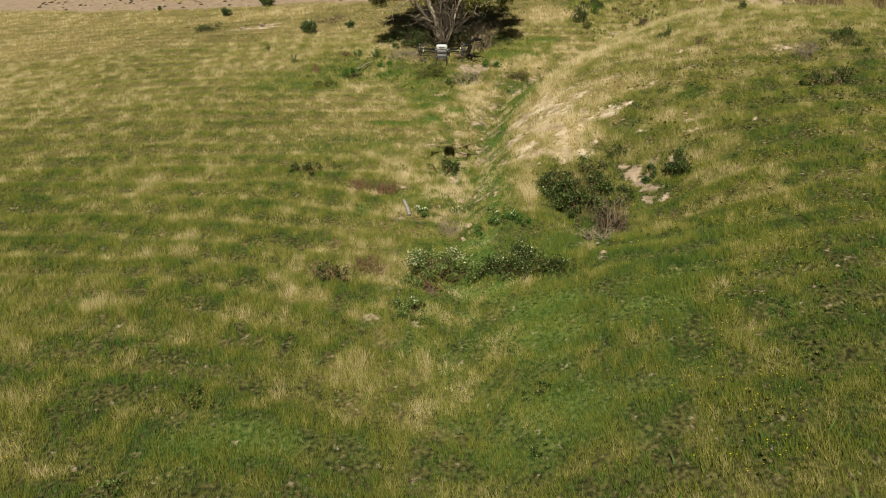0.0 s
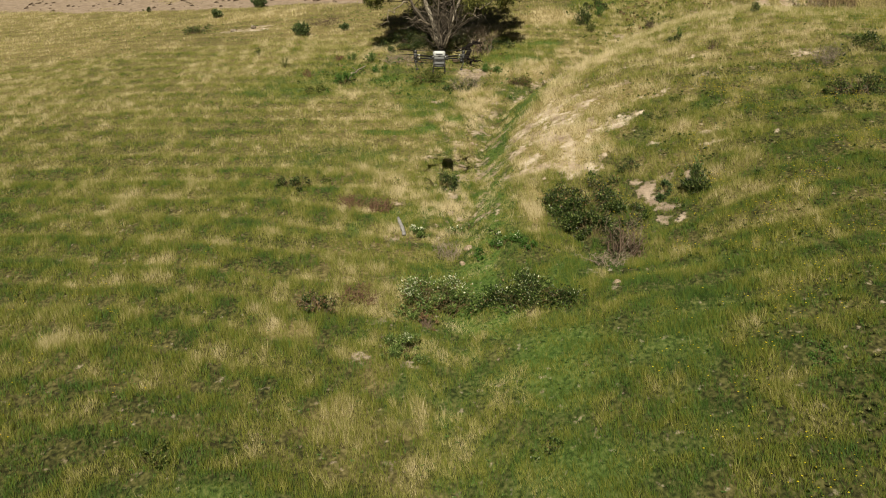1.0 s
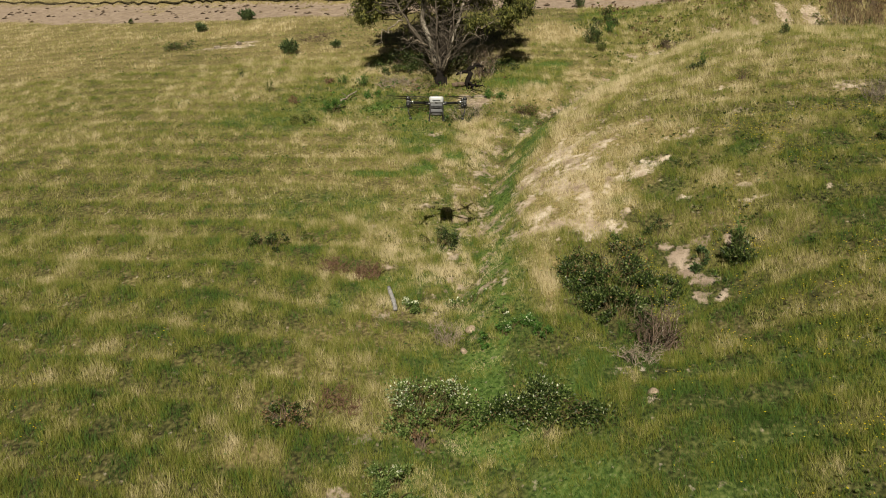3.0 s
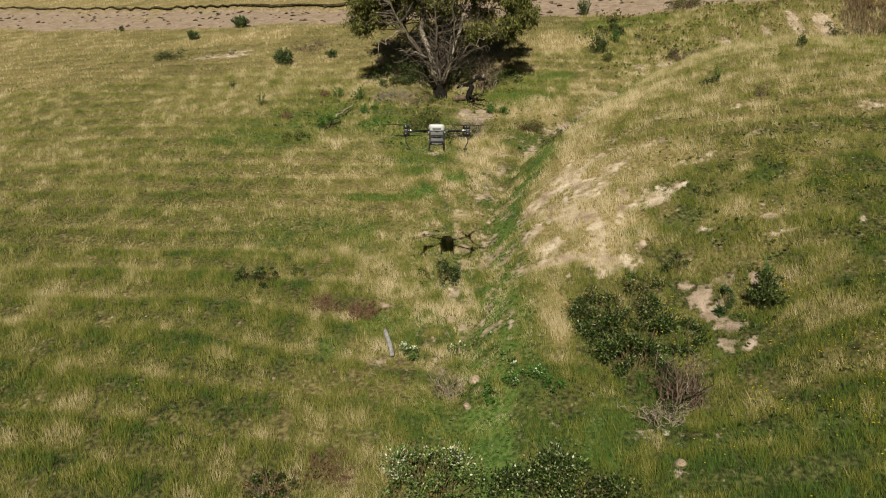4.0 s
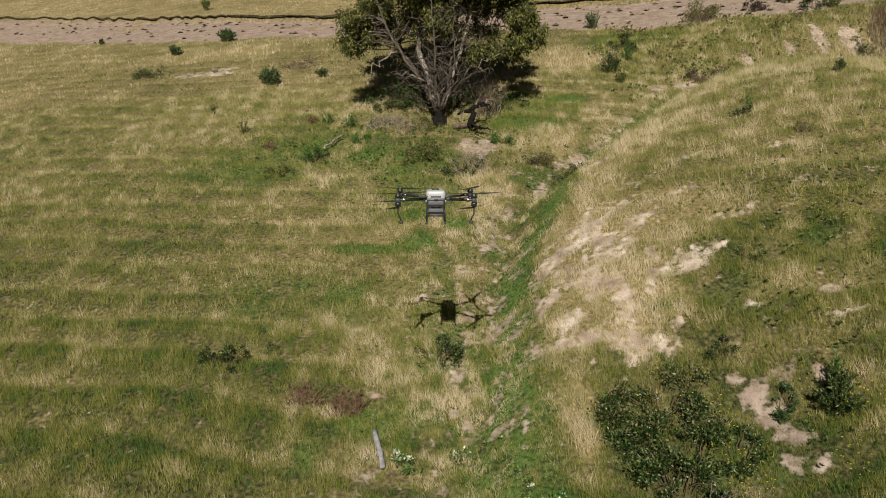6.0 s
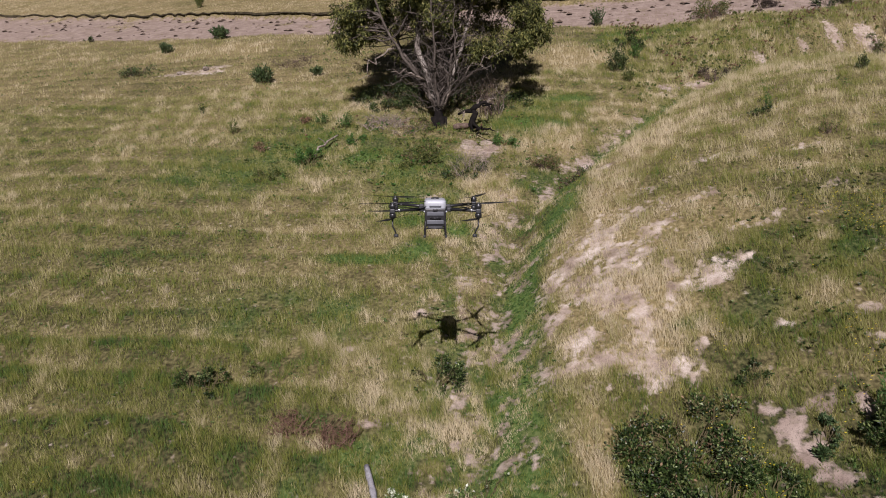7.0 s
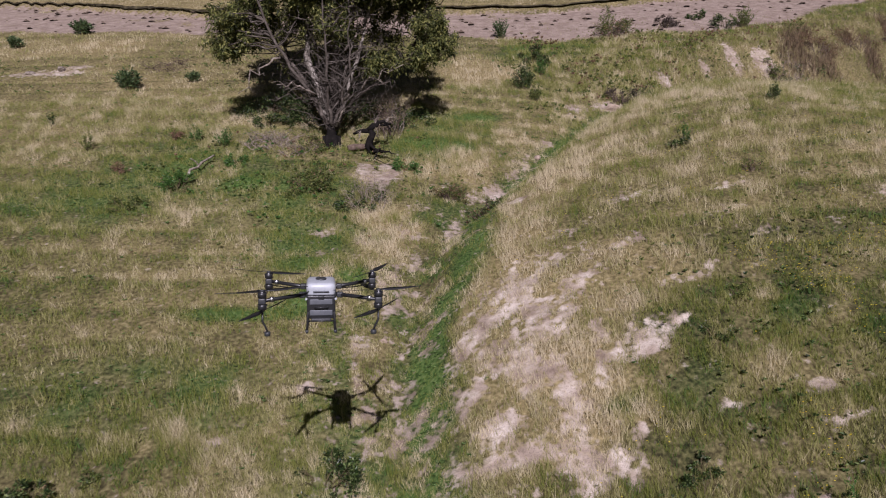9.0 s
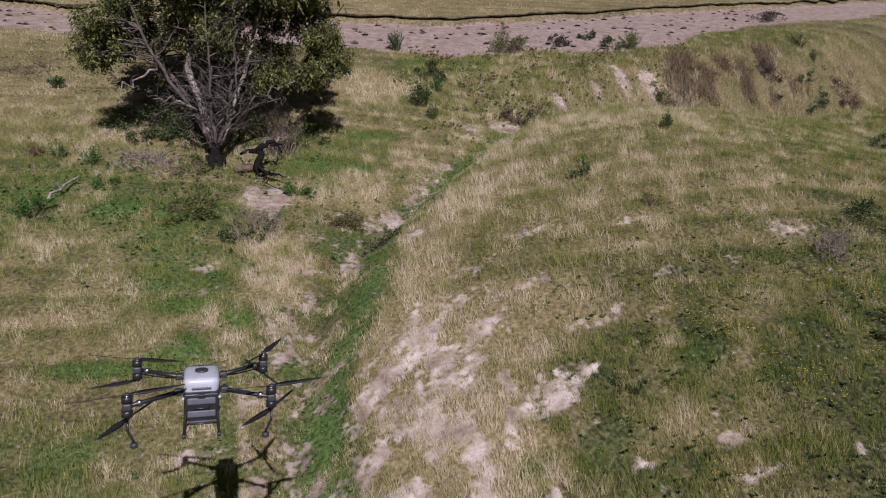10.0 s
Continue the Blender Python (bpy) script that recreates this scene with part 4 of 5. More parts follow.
bush("bramble", "small dark green bramble clump beside bare earth", -1.03, 21.6, 1.2, 0.95, BRAMBLE_LEAF, 103, 2300, 0.05, 0.6, 0.8, 12, pale=520, group="brambles")
bush("shrub", "brown withered undergrowth below the bramble", -0.4, 22.9, 0.65, 0.7, DEAD_LEAF, 104, 500, 0.05, 0.4, 0.7, 6, TWIG_BROWN, 24)
bush("shrub", "half dead shrub with sparse green leaves on the grass slope", -3.65, 23.5, 1.25, 0.85, DARK_LEAF, 105, 650, 0.06, 0.6, 0.7, 8, TWIG_BROWN, 40, dead=420)
brush("brushwood", "low heap of reddish brown dead brushwood in grass", -2.6, 24.1, 1.2, 0.5, TWIG_RED, 106, 34, 5)
bush("shrub", "tiny pale leaved plant in the grass", -4.15, 23.2, 0.45, 0.2, BRAMBLE_LEAF, 107, 120, 0.05, 0.6, 0.8, 4, stems=5)
# shrubs by the scar
bush("shrub", "dense dark green shrub beside the eroded scar", 5.4, 27.0, 2.15, 1.5, DARK_LEAF, 111, 5600, 0.075, 0.55, 0.8, 16, stems=50, dead=120)
bush("shrub", "wide olive green shrub with dry stems on the bank", 5.4, 28.4, 2.7, 1.25, DARK_LEAF, 112, 5600, 0.07, 0.6, 0.6, 24, stems=40, dead=420)
bush("shrub", "leafy green shrub arm beside the dense dark one", 6.7, 27.4, 1.2, 0.8, DARK_LEAF, 138, 1500, 0.07, 0.6, 0.8, 10, stems=20)
bush("shrub", "small dark shrub at the edge of the straw grass", 7.3, 29.45, 0.8, 0.6, DARK_LEAF, 113, 500, 0.05, 0.6, 0.8, 5)
spiky("conifer_sapling", "dark green bushy conifer sapling above bare earth", 9.2, 27.65, 1.15, 1.15, DARK_LEAF, 114, 60, 0.10, 44, category="sapling", lean=0.75)
spiky("sapling", "upright green tip growing behind a dark sapling", 9.35, 28.05, 0.4, 1.15, FRESH_LEAF, 124, 12, 0.09, 34, category="sapling", lean=0.2)
bush("shrub", "blue green seedling on the bare eroded earth", 8.25, 28.15, 0.8, 0.5, BLUE_LEAF, 115, 620, 0.08, 0.5, 0.8, 7)
brush("brush_pile", "heap of grey brown dead branches in the grass", 6.1, 25.3, 1.1, 1.4, TWIG_BROWN, 116, 64, 4, 0.016, pale_count=8, spread_up=1.0)
brush("fallen_branches", "bleached dead twigs lying beside the brush heap", 5.35, 24.8, 1.2, 0.55, TWIG_PALE, 137, 20, 3, 0.014, pale_count=18)
bush("shrub", "low dark growth inside the heap of dead branches", 6.05, 25.35, 1.1, 0.6, DARK_LEAF, 136, 700, 0.05, 0.5, 0.7, 8, TWIG_BROWN, 20)
bush("shrub", "small fresh green shrub by the gully", 2.96, 25.9, 0.5, 0.66, FRESH_LEAF, 117, 600, 0.06, 0.6, 0.8, 6)
bush("shrub", "grey green shrub beside the green gully floor", -0.02, 32.0, 1.4, 0.8, DARK_LEAF, 118, 1500, 0.07, 0.5, 0.7, 10, stems=30)
bush("shrub", "low dark shrub standing alone in pasture", -6.1, 31.6, 1.3, 0.95, DARK_LEAF, 119, 1500, 0.06, 0.5, 0.7, 8, stems=26, dead=60)
bush("shrub", "pale green plant in the pasture grass", -4.95, 32.2, 0.5, 0.35, OLIVE_LEAF, 120, 260, 0.06, 0.5, 0.8, 5)
brush("brushwood", "flattened reddish dead bracken in pasture", -2.4, 30.15, 1.0, 0.6, TWIG_RED, 121, 60, 4, 0.012)
brush("brushwood", "thin reddish dead bracken stalks in grass", -3.5, 30.35, 1.0, 0.5, TWIG_RED, 122, 44, 4, 0.012)
bush("shrub", "small leafy plant beside the fallen post", -0.85, 28.5, 0.85, 0.5, BRAMBLE_LEAF, 123, 700, 0.065, 0.7, 0.8, 7, pale=260)
brush("dry_stalks", "clump of upright grey dry stalks", 0.26, 26.85, 0.9, 0.85, TWIG_PALE, 125, 40, 2, 0.008, category="dry stalks", spread_up=1.0)
bush("bramble", "low bramble runner in the green gully", 2.1, 26.4, 2.0, 0.4, FRESH_LEAF, 126, 1300, 0.07, 0.7, 0.35, 9, group="brambles", pale=120)
bush("bramble", "pale leaved bramble runner along the gully", 1.95, 27.3, 0.32, 0.3, BRAMBLE_LEAF, 127, 160, 0.08, 0.8, 3.0, 6, group="brambles", pale=120)
bush("bramble", "thin bramble runner with pale leaves beside short grass", 1.0, 28.8, 1.5, 0.3, BRAMBLE_LEAF, 128, 200, 0.075, 0.8, 0.25, 8, group="brambles", pale=130)
bush("shrub", "dark twiggy shrub on the grassy bank", 7.4, 29.9, 0.45, 0.45, DARK_LEAF, 128, 320, 0.05, 0.5, 0.8, 5)
bush("shrub", "small dark shrub among yellow flowers", 9.2, 32.35, 0.7, 0.42, DARK_LEAF, 129, 480, 0.05, 0.5, 0.8, 6)
bush("shrub", "low green shrub among slope wildflowers", 10.3, 33.3, 0.6, 0.36, OLIVE_LEAF, 130, 380, 0.05, 0.5, 0.8, 5)
bush("weed_clump", "low fresh green weed clump on the slope", 8.7, 18.3, 0.9, 0.35, FRESH_LEAF, 131, 420, 0.05, 0.5, 0.8, 8, category="weeds")
bush("bramble", "thin bramble runner over short green grass", 2.2, 17.85, 1.1, 0.32, DARK_LEAF, 132, 420, 0.06, 0.6, 0.35, 7, group="brambles")
bush("shrub", "tiny dark weed in short green grass", 2.26, 16.05, 0.5, 0.2, DARK_LEAF, 133, 240, 0.06, 0.6, 0.7, 4, stems=6)
bush("shrub", "dull green weed clump in the pasture", -6.5, 18.1, 0.7, 0.5, OLIVE_LEAF, 134, 420, 0.06, 0.5, 0.8, 6)
bush("shrub", "pale flowering weed clump low on the slope", -7.4, 15.6, 0.7, 0.35, BRAMBLE_LEAF, 135, 420, 0.055, 0.6, 0.8, 6)
# round the tree
bush("shrub", "rounded olive green shrub below the gum tree", -0.75, 44.85, 1.9, 1.15, OLIVE_LEAF, 141, 2400, 0.08, 0.5, 0.75, 12, stems=34, dead=120)
brush("twiggy_shrub", "grey leafless twiggy shrub below the gum tree", 1.45, 43.7, 1.7, 1.05, TWIG_PALE, 142, 36, 3, 0.012, category="shrub", spread_up=1.0, pale_count=12)
bush("shrub", "dark undergrowth beneath the twiggy shrub", 1.1, 43.6, 1.8, 0.55, DARK_LEAF, 143, 1200, 0.075, 0.5, 0.6, 10, stems=20)
bush("bramble", "brownish bramble thicket arching over the gully", 4.7, 44.1, 1.7, 0.75, OLIVE_LEAF, 144, 900, 0.07, 0.6, 0.5, 10, TWIG_BROWN, 40, group="brambles", dead=420)
bush("bramble", "brownish bramble trailing down to the gully floor", 5.7, 42.9, 1.3, 0.5, DARK_LEAF, 145, 700, 0.065, 0.6, 0.6, 8, TWIG_BROWN, 26, group="brambles", dead=260)
bush("shrub", "low green shrub beside a leaning log", -5.9, 45.2, 1.4, 1.0, FRESH_LEAF, 146, 1300, 0.075, 0.5, 0.7, 9)
spiky("shrub", "green broom shrub near the gum tree", -4.6, 48.7, 0.9, 0.95, FRESH_LEAF, 147, 26, 0.10, 26)
spiky("shrub", "green broom shrub in pale grass", -5.9, 49.6, 0.75, 0.75, FRESH_LEAF, 148, 20, 0.10, 24)
bush("shrub", "reddish brown dying shrub near the gum tree", -7.0, 50.0, 0.75, 0.75, DEAD_LEAF, 149, 300, 0.07, 0.5, 0.8, 6, TWIG_RED, 24)
brush("fallen_branches", "pile of fallen bleached branches beside the tree", -2.6, 48.9, 2.4, 0.8, TWIG_PALE, 150, 36, 2, 0.022, pale_count=26)
brush("dry_thicket", "tall thicket of bare dry twigs beside the gum tree", 2.5, 49.5, 1.6, 2.2, TWIG_BROWN, 151, 34, 5, 0.016, category="dry thicket", spread_up=1.0, pale_count=14)
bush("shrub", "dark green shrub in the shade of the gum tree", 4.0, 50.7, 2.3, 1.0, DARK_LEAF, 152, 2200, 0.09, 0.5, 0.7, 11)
brush("dead_undergrowth", "grey dead undergrowth at the foot of the tree", -1.5, 48.0, 1.5, 0.6, TWIG_PALE, 153, 16, 2, 0.016, pale_count=8)
# two dark leaved shrubs added to blacken the tree's shade on the slope
bush("shrub", "dark dense undergrowth added to deepen the shade behind the trunk", 0.4, 51.3, 4.6, 1.5, DARK_LEAF, 221, 4200, 0.09, 0.5, 0.5, 18, TWIG_BROWN, 30)
bush("shrub", "dark undergrowth added to deepen the shade beyond the bleached branches", -2.9, 52.6, 3.2, 1.3, DARK_LEAF, 222, 2600, 0.09, 0.5, 0.6, 14, TWIG_BROWN, 24)
bush("shrub", "dull green undergrowth around the charred tree base", -0.9, 48.2, 1.6, 0.8, OLIVE_LEAF, 154, 900, 0.08, 0.45, 0.6, 9, TWIG_BROWN, 30, dead=260)
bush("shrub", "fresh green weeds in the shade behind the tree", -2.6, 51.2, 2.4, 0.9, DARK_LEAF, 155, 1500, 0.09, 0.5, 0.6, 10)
bush("shrub", "low green weed clump near fallen branches", -3.9, 47.2, 1.2, 0.5, FRESH_LEAF, 156, 700, 0.08, 0.5, 0.8, 7)
bush("shrub", "brownish seeding dock clump in green weeds", -8.3, 46.6, 0.9, 0.7, DEAD_LEAF, 157, 380, 0.07, 0.4, 0.8, 7, TWIG_RED, 24)
bush("shrub", "low green weed clump on the slope", -7.3, 43.8, 1.3, 0.5, OLIVE_LEAF, 158, 700, 0.08, 0.5, 0.8, 7)
bush("shrub", "low green weed clump beside the gully", 3.1, 46.3, 1.2, 0.5, FRESH_LEAF, 159, 700, 0.08, 0.5, 0.8, 7)
# up the gully and below the bare strip
spiky("broom_shrub", "tall green broom shrub in dry grass", 10.6, 55.1, 1.5, 1.6, DARK_LEAF, 161, 54, 0.13, 34, group="broom shrubs")
bush("shrub", "wide green shrub with brown patches in dry grass", 12.2, 59.4, 2.3, 1.25, DARK_LEAF, 162, 2000, 0.10, 0.5, 0.6, 11, dead=160)
spiky("broom_shrub", "slender green broom shrub in dry grass", 12.2, 57.2, 0.95, 1.15, FRESH_LEAF, 163, 26, 0.12, 28, group="broom shrubs")
spiky("broom_shrub", "olive broom shrub beside the gully", 10.9, 53.6, 0.9, 0.9, OLIVE_LEAF, 164, 24, 0.12, 26, group="broom shrubs")
spiky("broom_shrub", "grey green spiky shrub against the bare strip", 11.65, 64.8, 1.25, 1.45, BLUE_LEAF, 165, 36, 0.14, 34, group="broom shrubs", lean=0.3)
bush("shrub", "wide twiggy brown and green shrub below the bare strip", 19.4, 63.8, 3.0, 1.4, OLIVE_LEAF, 166, 1500, 0.10, 0.5, 0.6, 12, TWIG_BROWN, 70, dead=500)
spiky("broom_shrub", "grey spiky shrub rising behind a twiggy one", 19.3, 64.6, 1.3, 2.0, OLIVE_LEAF, 167, 26, 0.14, 26, group="broom shrubs", lean=0.3)
bush("shrub", "rounded dull purple shrub on bare earth", 23.5, 64.6, 1.8, 1.15, PURPLE_LEAF, 168, 1700, 0.09, 0.5, 0.8, 9)
bush("shrub", "small dark green shrub on the bare strip", 27.0, 66.1, 1.35, 0.9, DARK_LEAF, 169, 1000, 0.09, 0.5, 0.8, 7)
bush("shrub", "dark green shrub at the edge of bare earth", 27.7, 63.5, 1.8, 1.25, DARK_LEAF, 170, 1400, 0.09, 0.5, 0.8, 8)
spiky("broom_shrub", "grey green broom shrub by bare earth", 29.0, 63.5, 2.0, 1.6, OLIVE_LEAF, 171, 40, 0.14, 30, group="broom shrubs")
bush("shrub", "dark brown dead thatch overhanging the gully", 15.6, 53.4, 1.9, 1.2, PURPLE_LEAF, 172, 1500, 0.09, 0.3, 0.7, 10, TWIG_BROWN, 40)
bush("shrub", "dark low growth along the upper gully", 17.9, 54.4, 3.0, 0.8, DARK_LEAF, 173, 1500, 0.09, 0.4, 0.4, 9, TWIG_BROWN)
spiky("pine_seedling", "small upright dark green pine seedling on the spur", 18.7, 44.4, 0.55, 0.9, DARK_LEAF, 174, 22, 0.09, 34, category="seedling", lean=0.7)
bush("shrub", "upright grey green shrub in straw grass", 12.8, 41.4, 0.85, 0.95, DARK_LEAF, 175, 700, 0.07, 0.4, 0.7, 7)
spiky("pine_seedling", "slender green pine seedling in dry grass", 13.3, 41.8, 0.4, 0.8, FRESH_LEAF, 176, 12, 0.08, 26, category="seedling")
bush("shrub", "low grey green shrub with dry stalks in straw grass", 13.9, 38.5, 1.2, 0.45, OLIVE_LEAF, 177, 420, 0.06, 0.4, 0.6, 7, TWIG_BROWN, 26, dead=120)
brush("twiggy_shrub", "grey leafless twiggy shrub beside bare earth", 17.8, 34.7, 1.3, 0.85, DEADWOOD, 178, 50, 6, 0.01, category="shrub", spread_up=1.0)
bush("shrub", "spreading dark green shrub high on the spur", 20.1, 35.8, 1.9, 1.1, DARK_LEAF, 179, 1700, 0.07, 0.5, 0.7, 10)
bush("bramble", "dark bramble patch with dry stalks on the spur", 17.3, 31.6, 2.6, 0.75, DARK_LEAF, 180, 1800, 0.07, 0.6, 0.5, 12, TWIG_BROWN, 40, group="brambles", dead=200)
bush("shrub", "dark green shrub on the far spur", 30.9, 44.6, 1.5, 1.0, DARK_LEAF, 181, 900, 0.08, 0.5, 0.8, 8)
bush("shrub", "dark green growth in an eroded hollow", 44.7, 62.4, 3.0, 1.2, DARK_LEAF, 182, 1500, 0.12, 0.5, 0.6, 9)
bush("shrub", "brown dead growth along an eroded bank", 50.3, 63.6, 3.4, 1.2, DEAD_LEAF, 183, 1200, 0.12, 0.4, 0.6, 9, TWIG_BROWN, 30)
bush("shrub", "dark weedy growth on the bare strip", 47.5, 70.0, 3.8, 1.0, PURPLE_LEAF, 184, 1400, 0.12, 0.4, 0.5, 10)
spiky("broom_shrub", "dull broom shrub on the upper slope", 45.3, 64.6, 2.4, 1.3, OLIVE_LEAF, 185, 34, 0.13, 28, group="broom shrubs")
spiky("pine_seedling", "dark green pine seedling on the upper slope", 46.2, 63.9, 0.95, 1.1, DARK_LEAF, 186, 22, 0.10, 30, category="seedling")
# dark growth on the far bank of the gully
bush("shrub", "brown dead bracken hanging on the far bank", 33.0, 61.1, 4.2, 1.2, DEAD_LEAF, 211, 2000, 0.11, 0.3, 0.13, 22, TWIG_BROWN, 60)
bush("shrub", "brown dead bracken hanging on the far bank", 36.8, 61.8, 3.8, 1.2, DEAD_LEAF, 212, 1700, 0.11, 0.3, 0.13, 22, TWIG_BROWN, 60)
bush("shrub", "dark overhanging growth on the far bank", 40.2, 62.0, 2.2, 1.3, PURPLE_LEAF, 216, 1500, 0.11, 0.4, 0.5, 10, TWIG_BROWN, 30)
brush("dry_thicket", "pale bare twigs at the foot of the far bank", 30.3, 59.6, 1.6, 1.3, TWIG_PALE, 217, 36, 3, 0.02, category="dry thicket", spread_up=1.0, pale_count=6)
bush("shrub", "dark brown growth hanging over the gully end", 48.8, 63.2, 3.6, 1.0, PURPLE_LEAF, 218, 1600, 0.12, 0.4, 0.4, 10, TWIG_BROWN, 30)
bush("shrub", "brown dead growth along the far bank", 41.2, 62.4, 4.2, 1.2, DEAD_LEAF, 213, 1600, 0.11, 0.3, 0.13, 22, TWIG_BROWN, 40)
bush("shrub", "dark green growth at the foot of the far bank", 31.2, 59.6, 4.0, 0.9, DARK_LEAF, 214, 1500, 0.11, 0.4, 0.35, 12)
bush("shrub", "tall grey green shrub at the foot of the far bank", 29.0, 59.4, 1.9, 1.6, OLIVE_LEAF, 215, 1000, 0.10, 0.35, 0.7, 8, TWIG_BROWN, 40)
stalks("coarse_weeds", "coarse brown dead weeds on the far side of the gully", "weeds", 24000,
       lambda x, y, s, l, d: (1 - s) * step(11, 15, x) * step(52, 54, y) * (gully(x, y) < -0.5) * step(0.45, 0.7, lattice(x / 1.6, y / 1.2, 321)), DEAD_LEAF, 25, 0.06, 0.35, 2.5)
stalks("coarse_weeds", "coarse green weeds on the far side of the gully", "weeds", 26000,
       lambda x, y, s, l, d: (1 - s) * step(9, 12, x) * step(50, 52, y) * (gully(x, y) < -0.3) * step(0.42, 0.66, lattice(x / 1.9, y / 1.3, 331)), OLIVE_LEAF, 26, 0.06, 0.35, 2.5)
def round_tree(x, y):
    return np.exp(-(((x + 1.5) / 6.5) ** 2 + ((y - 46.5) / 4.2) ** 2) ** 2)


stalks("coarse_weeds", "leafy green weeds thick round the gum tree", "weeds", 17000,
       lambda x, y, s, l, d: (1 - s) * round_tree(x, y) * step(0.4, 0.62, lattice(x / 1.2, y / 1.0, 341)), FRESH_LEAF, 27, 0.05, 0.3, 2.2)
stalks("coarse_weeds", "dull olive weeds round the gum tree", "weeds", 26000,
       lambda x, y, s, l, d: (1 - s) * round_tree(x, y) * step(0.42, 0.66, lattice(x / 0.8, y / 0.8, 351)), OLIVE_LEAF, 28, 0.05, 0.3, 2.2)
stalks("coarse_weeds", "withered brown weeds round the gum tree", "weeds", 12000,
       lambda x, y, s, l, d: (1 - s) * round_tree(x, y) * step(0.5, 0.7, lattice(x / 0.7, y / 0.7, 361)), DEAD_LEAF, 29, 0.045, 0.35, 2.5)
stalks("coarse_weeds", "dark green weeds in patches on the flowery slope", "weeds", 32000,
       lambda x, y, s, l, d: (1 - s) * step(6.3, 8.5, x - 0.15 * (y - 26)) * step(22, 25, y) * (1 - step(33, 37, y)) * step(0.5, 0.7, 0.6 * lattice(x / 1.0, y / 0.9, 371) + 0.4 * lattice(x / 0.4, y / 0.35, 373)), DARK_LEAF, 30, 0.045, 0.26, 1.8)
# stand of dead bracken on the bank
def dead_stand(name, label, count, seed):
    rng = np.random.RandomState(seed)
    k, across = rng.uniform(0, 1, count), rng.normal(0, 0.55, count)
    x = 29.5 + 14.5 * k
    y = 60.6 + 0.17 * (x - 29.5) + across
    thick = lattice(x / 1.3, y / 0.9, 501)
    keep = rng.rand(count) < step(0.35, 0.75, thick) * np.sin(np.pi * k)
    x, y, thick = x[keep], y[keep], thick[keep]
    n = len(x)
    z = sampled(x, y)[5] - 0.03
    L, a = (0.2 + 0.6 * thick) * rng.uniform(0.5, 1.1, n), rng.uniform(0, 6.28, n)
    base, w = np.stack([x, y, z], 1), np.stack([np.cos(a), np.sin(a), 0 * a], 1) * 0.022
    tip = base + np.stack([rng.normal(0, 0.2, n) * L, rng.normal(-0.1, 0.2, n) * L, L], 1)
    s = Shape()
    s.add(np.stack([base - w, base + w, tip], 1).reshape(-1, 3), (), np.arange(3 * n).reshape(-1, 3))
    return tagged(new(name, s.mesh(name, STALK_BROWN, False)), label, "dead bracken", kind="stuff")


dead_stand("dead_bracken", "standing brown dead bracken on the far bank", 30000, 41)
# far pasture
bush("shrub", "low dark shrub in the far pasture", -20.2, 61.1, 2.1, 0.85, DARK_LEAF, 191, 1200, 0.10, 0.4, 0.6, 9, TWIG_BROWN, 30, dead=150)
spiky("rush_clump", "dark green rush clump below the bare strip", -17.1, 69.1, 1.7, 1.05, BLUE_LEAF, 192, 70, 0.22, 14, group="rush clumps", category="rush clump", lean=0.35)
spiky("rush_clump", "green rush clump in pale grass", -20.2, 66.2, 1.15, 0.8, BLUE_LEAF, 193, 50, 0.2, 12, group="rush clumps", category="rush clump", lean=0.35)
spiky("rush_clump", "tall green rush clump in the far pasture", -10.7, 56.7, 1.4, 1.1, BLUE_LEAF, 194, 70, 0.22, 14, group="rush clumps", category="rush clump", lean=0.35)
brush("fallen_branches", "dark fallen branches in pale grass", -9.4, 60.0, 2.5, 0.6, TWIG_BROWN, 195, 34, 5, 0.02)
spiky("rush_clump", "small green rush clump near fallen branches", -7.5, 57.4, 0.85, 0.65, BLUE_LEAF, 196, 34, 0.18, 12, group="rush clumps", category="rush clump", lean=0.35)
bush("shrub", "small dark weed at the edge of bare earth", -29.5, 73.4, 1.0, 0.6, DARK_LEAF, 197, 350, 0.10, 0.4, 0.8, 5)
spiky("rush_clump", "grey green rush above the bare strip", -23.3, 83.0, 1.0, 1.25, OLIVE_LEAF, 198, 34, 0.2, 14, group="rush clumps", category="rush clump", lean=0.3)
spiky("thistle", "single upright dark thistle in the pasture", -12.8, 51.9, 0.45, 0.8, DARK_LEAF, 199, 9, 0.11, 18, category="thistle", lean=0.2)
spiky("thistle", "brown and green thistle clump in the pasture", -10.3, 49.1, 0.75, 0.8, OLIVE_LEAF, 200, 14, 0.11, 18, category="thistle", lean=0.3)


# ---- post, stones, logs ----
def fallen_post():
    ob = thing("fallen_post", (-1.35, 28.4, ground_at(-1.35, 28.4)), "weathered silver grey fence post lying on the grass", "fence post")
    s = Shape()
    rng = np.random.RandomState(5)
    n, sides = 9, 12
    end = np.array([-0.32, 1.15, 0.0])
    end[2] = rise(-1.35, 28.4, end[:1], end[1:2])[0]
    path = np.linspace([0, 0, 0.11], 0.82 * end + [0, 0, 0.20], n)
    path[:, 0] += 0.02 * np.sin(np.linspace(0, 5, n))
    s.tube(path, 0.068 + 0.012 * rng.uniform(-1, 1, n), sides)
    part("timber", s, POST_WOOD, ob)


fallen_post()


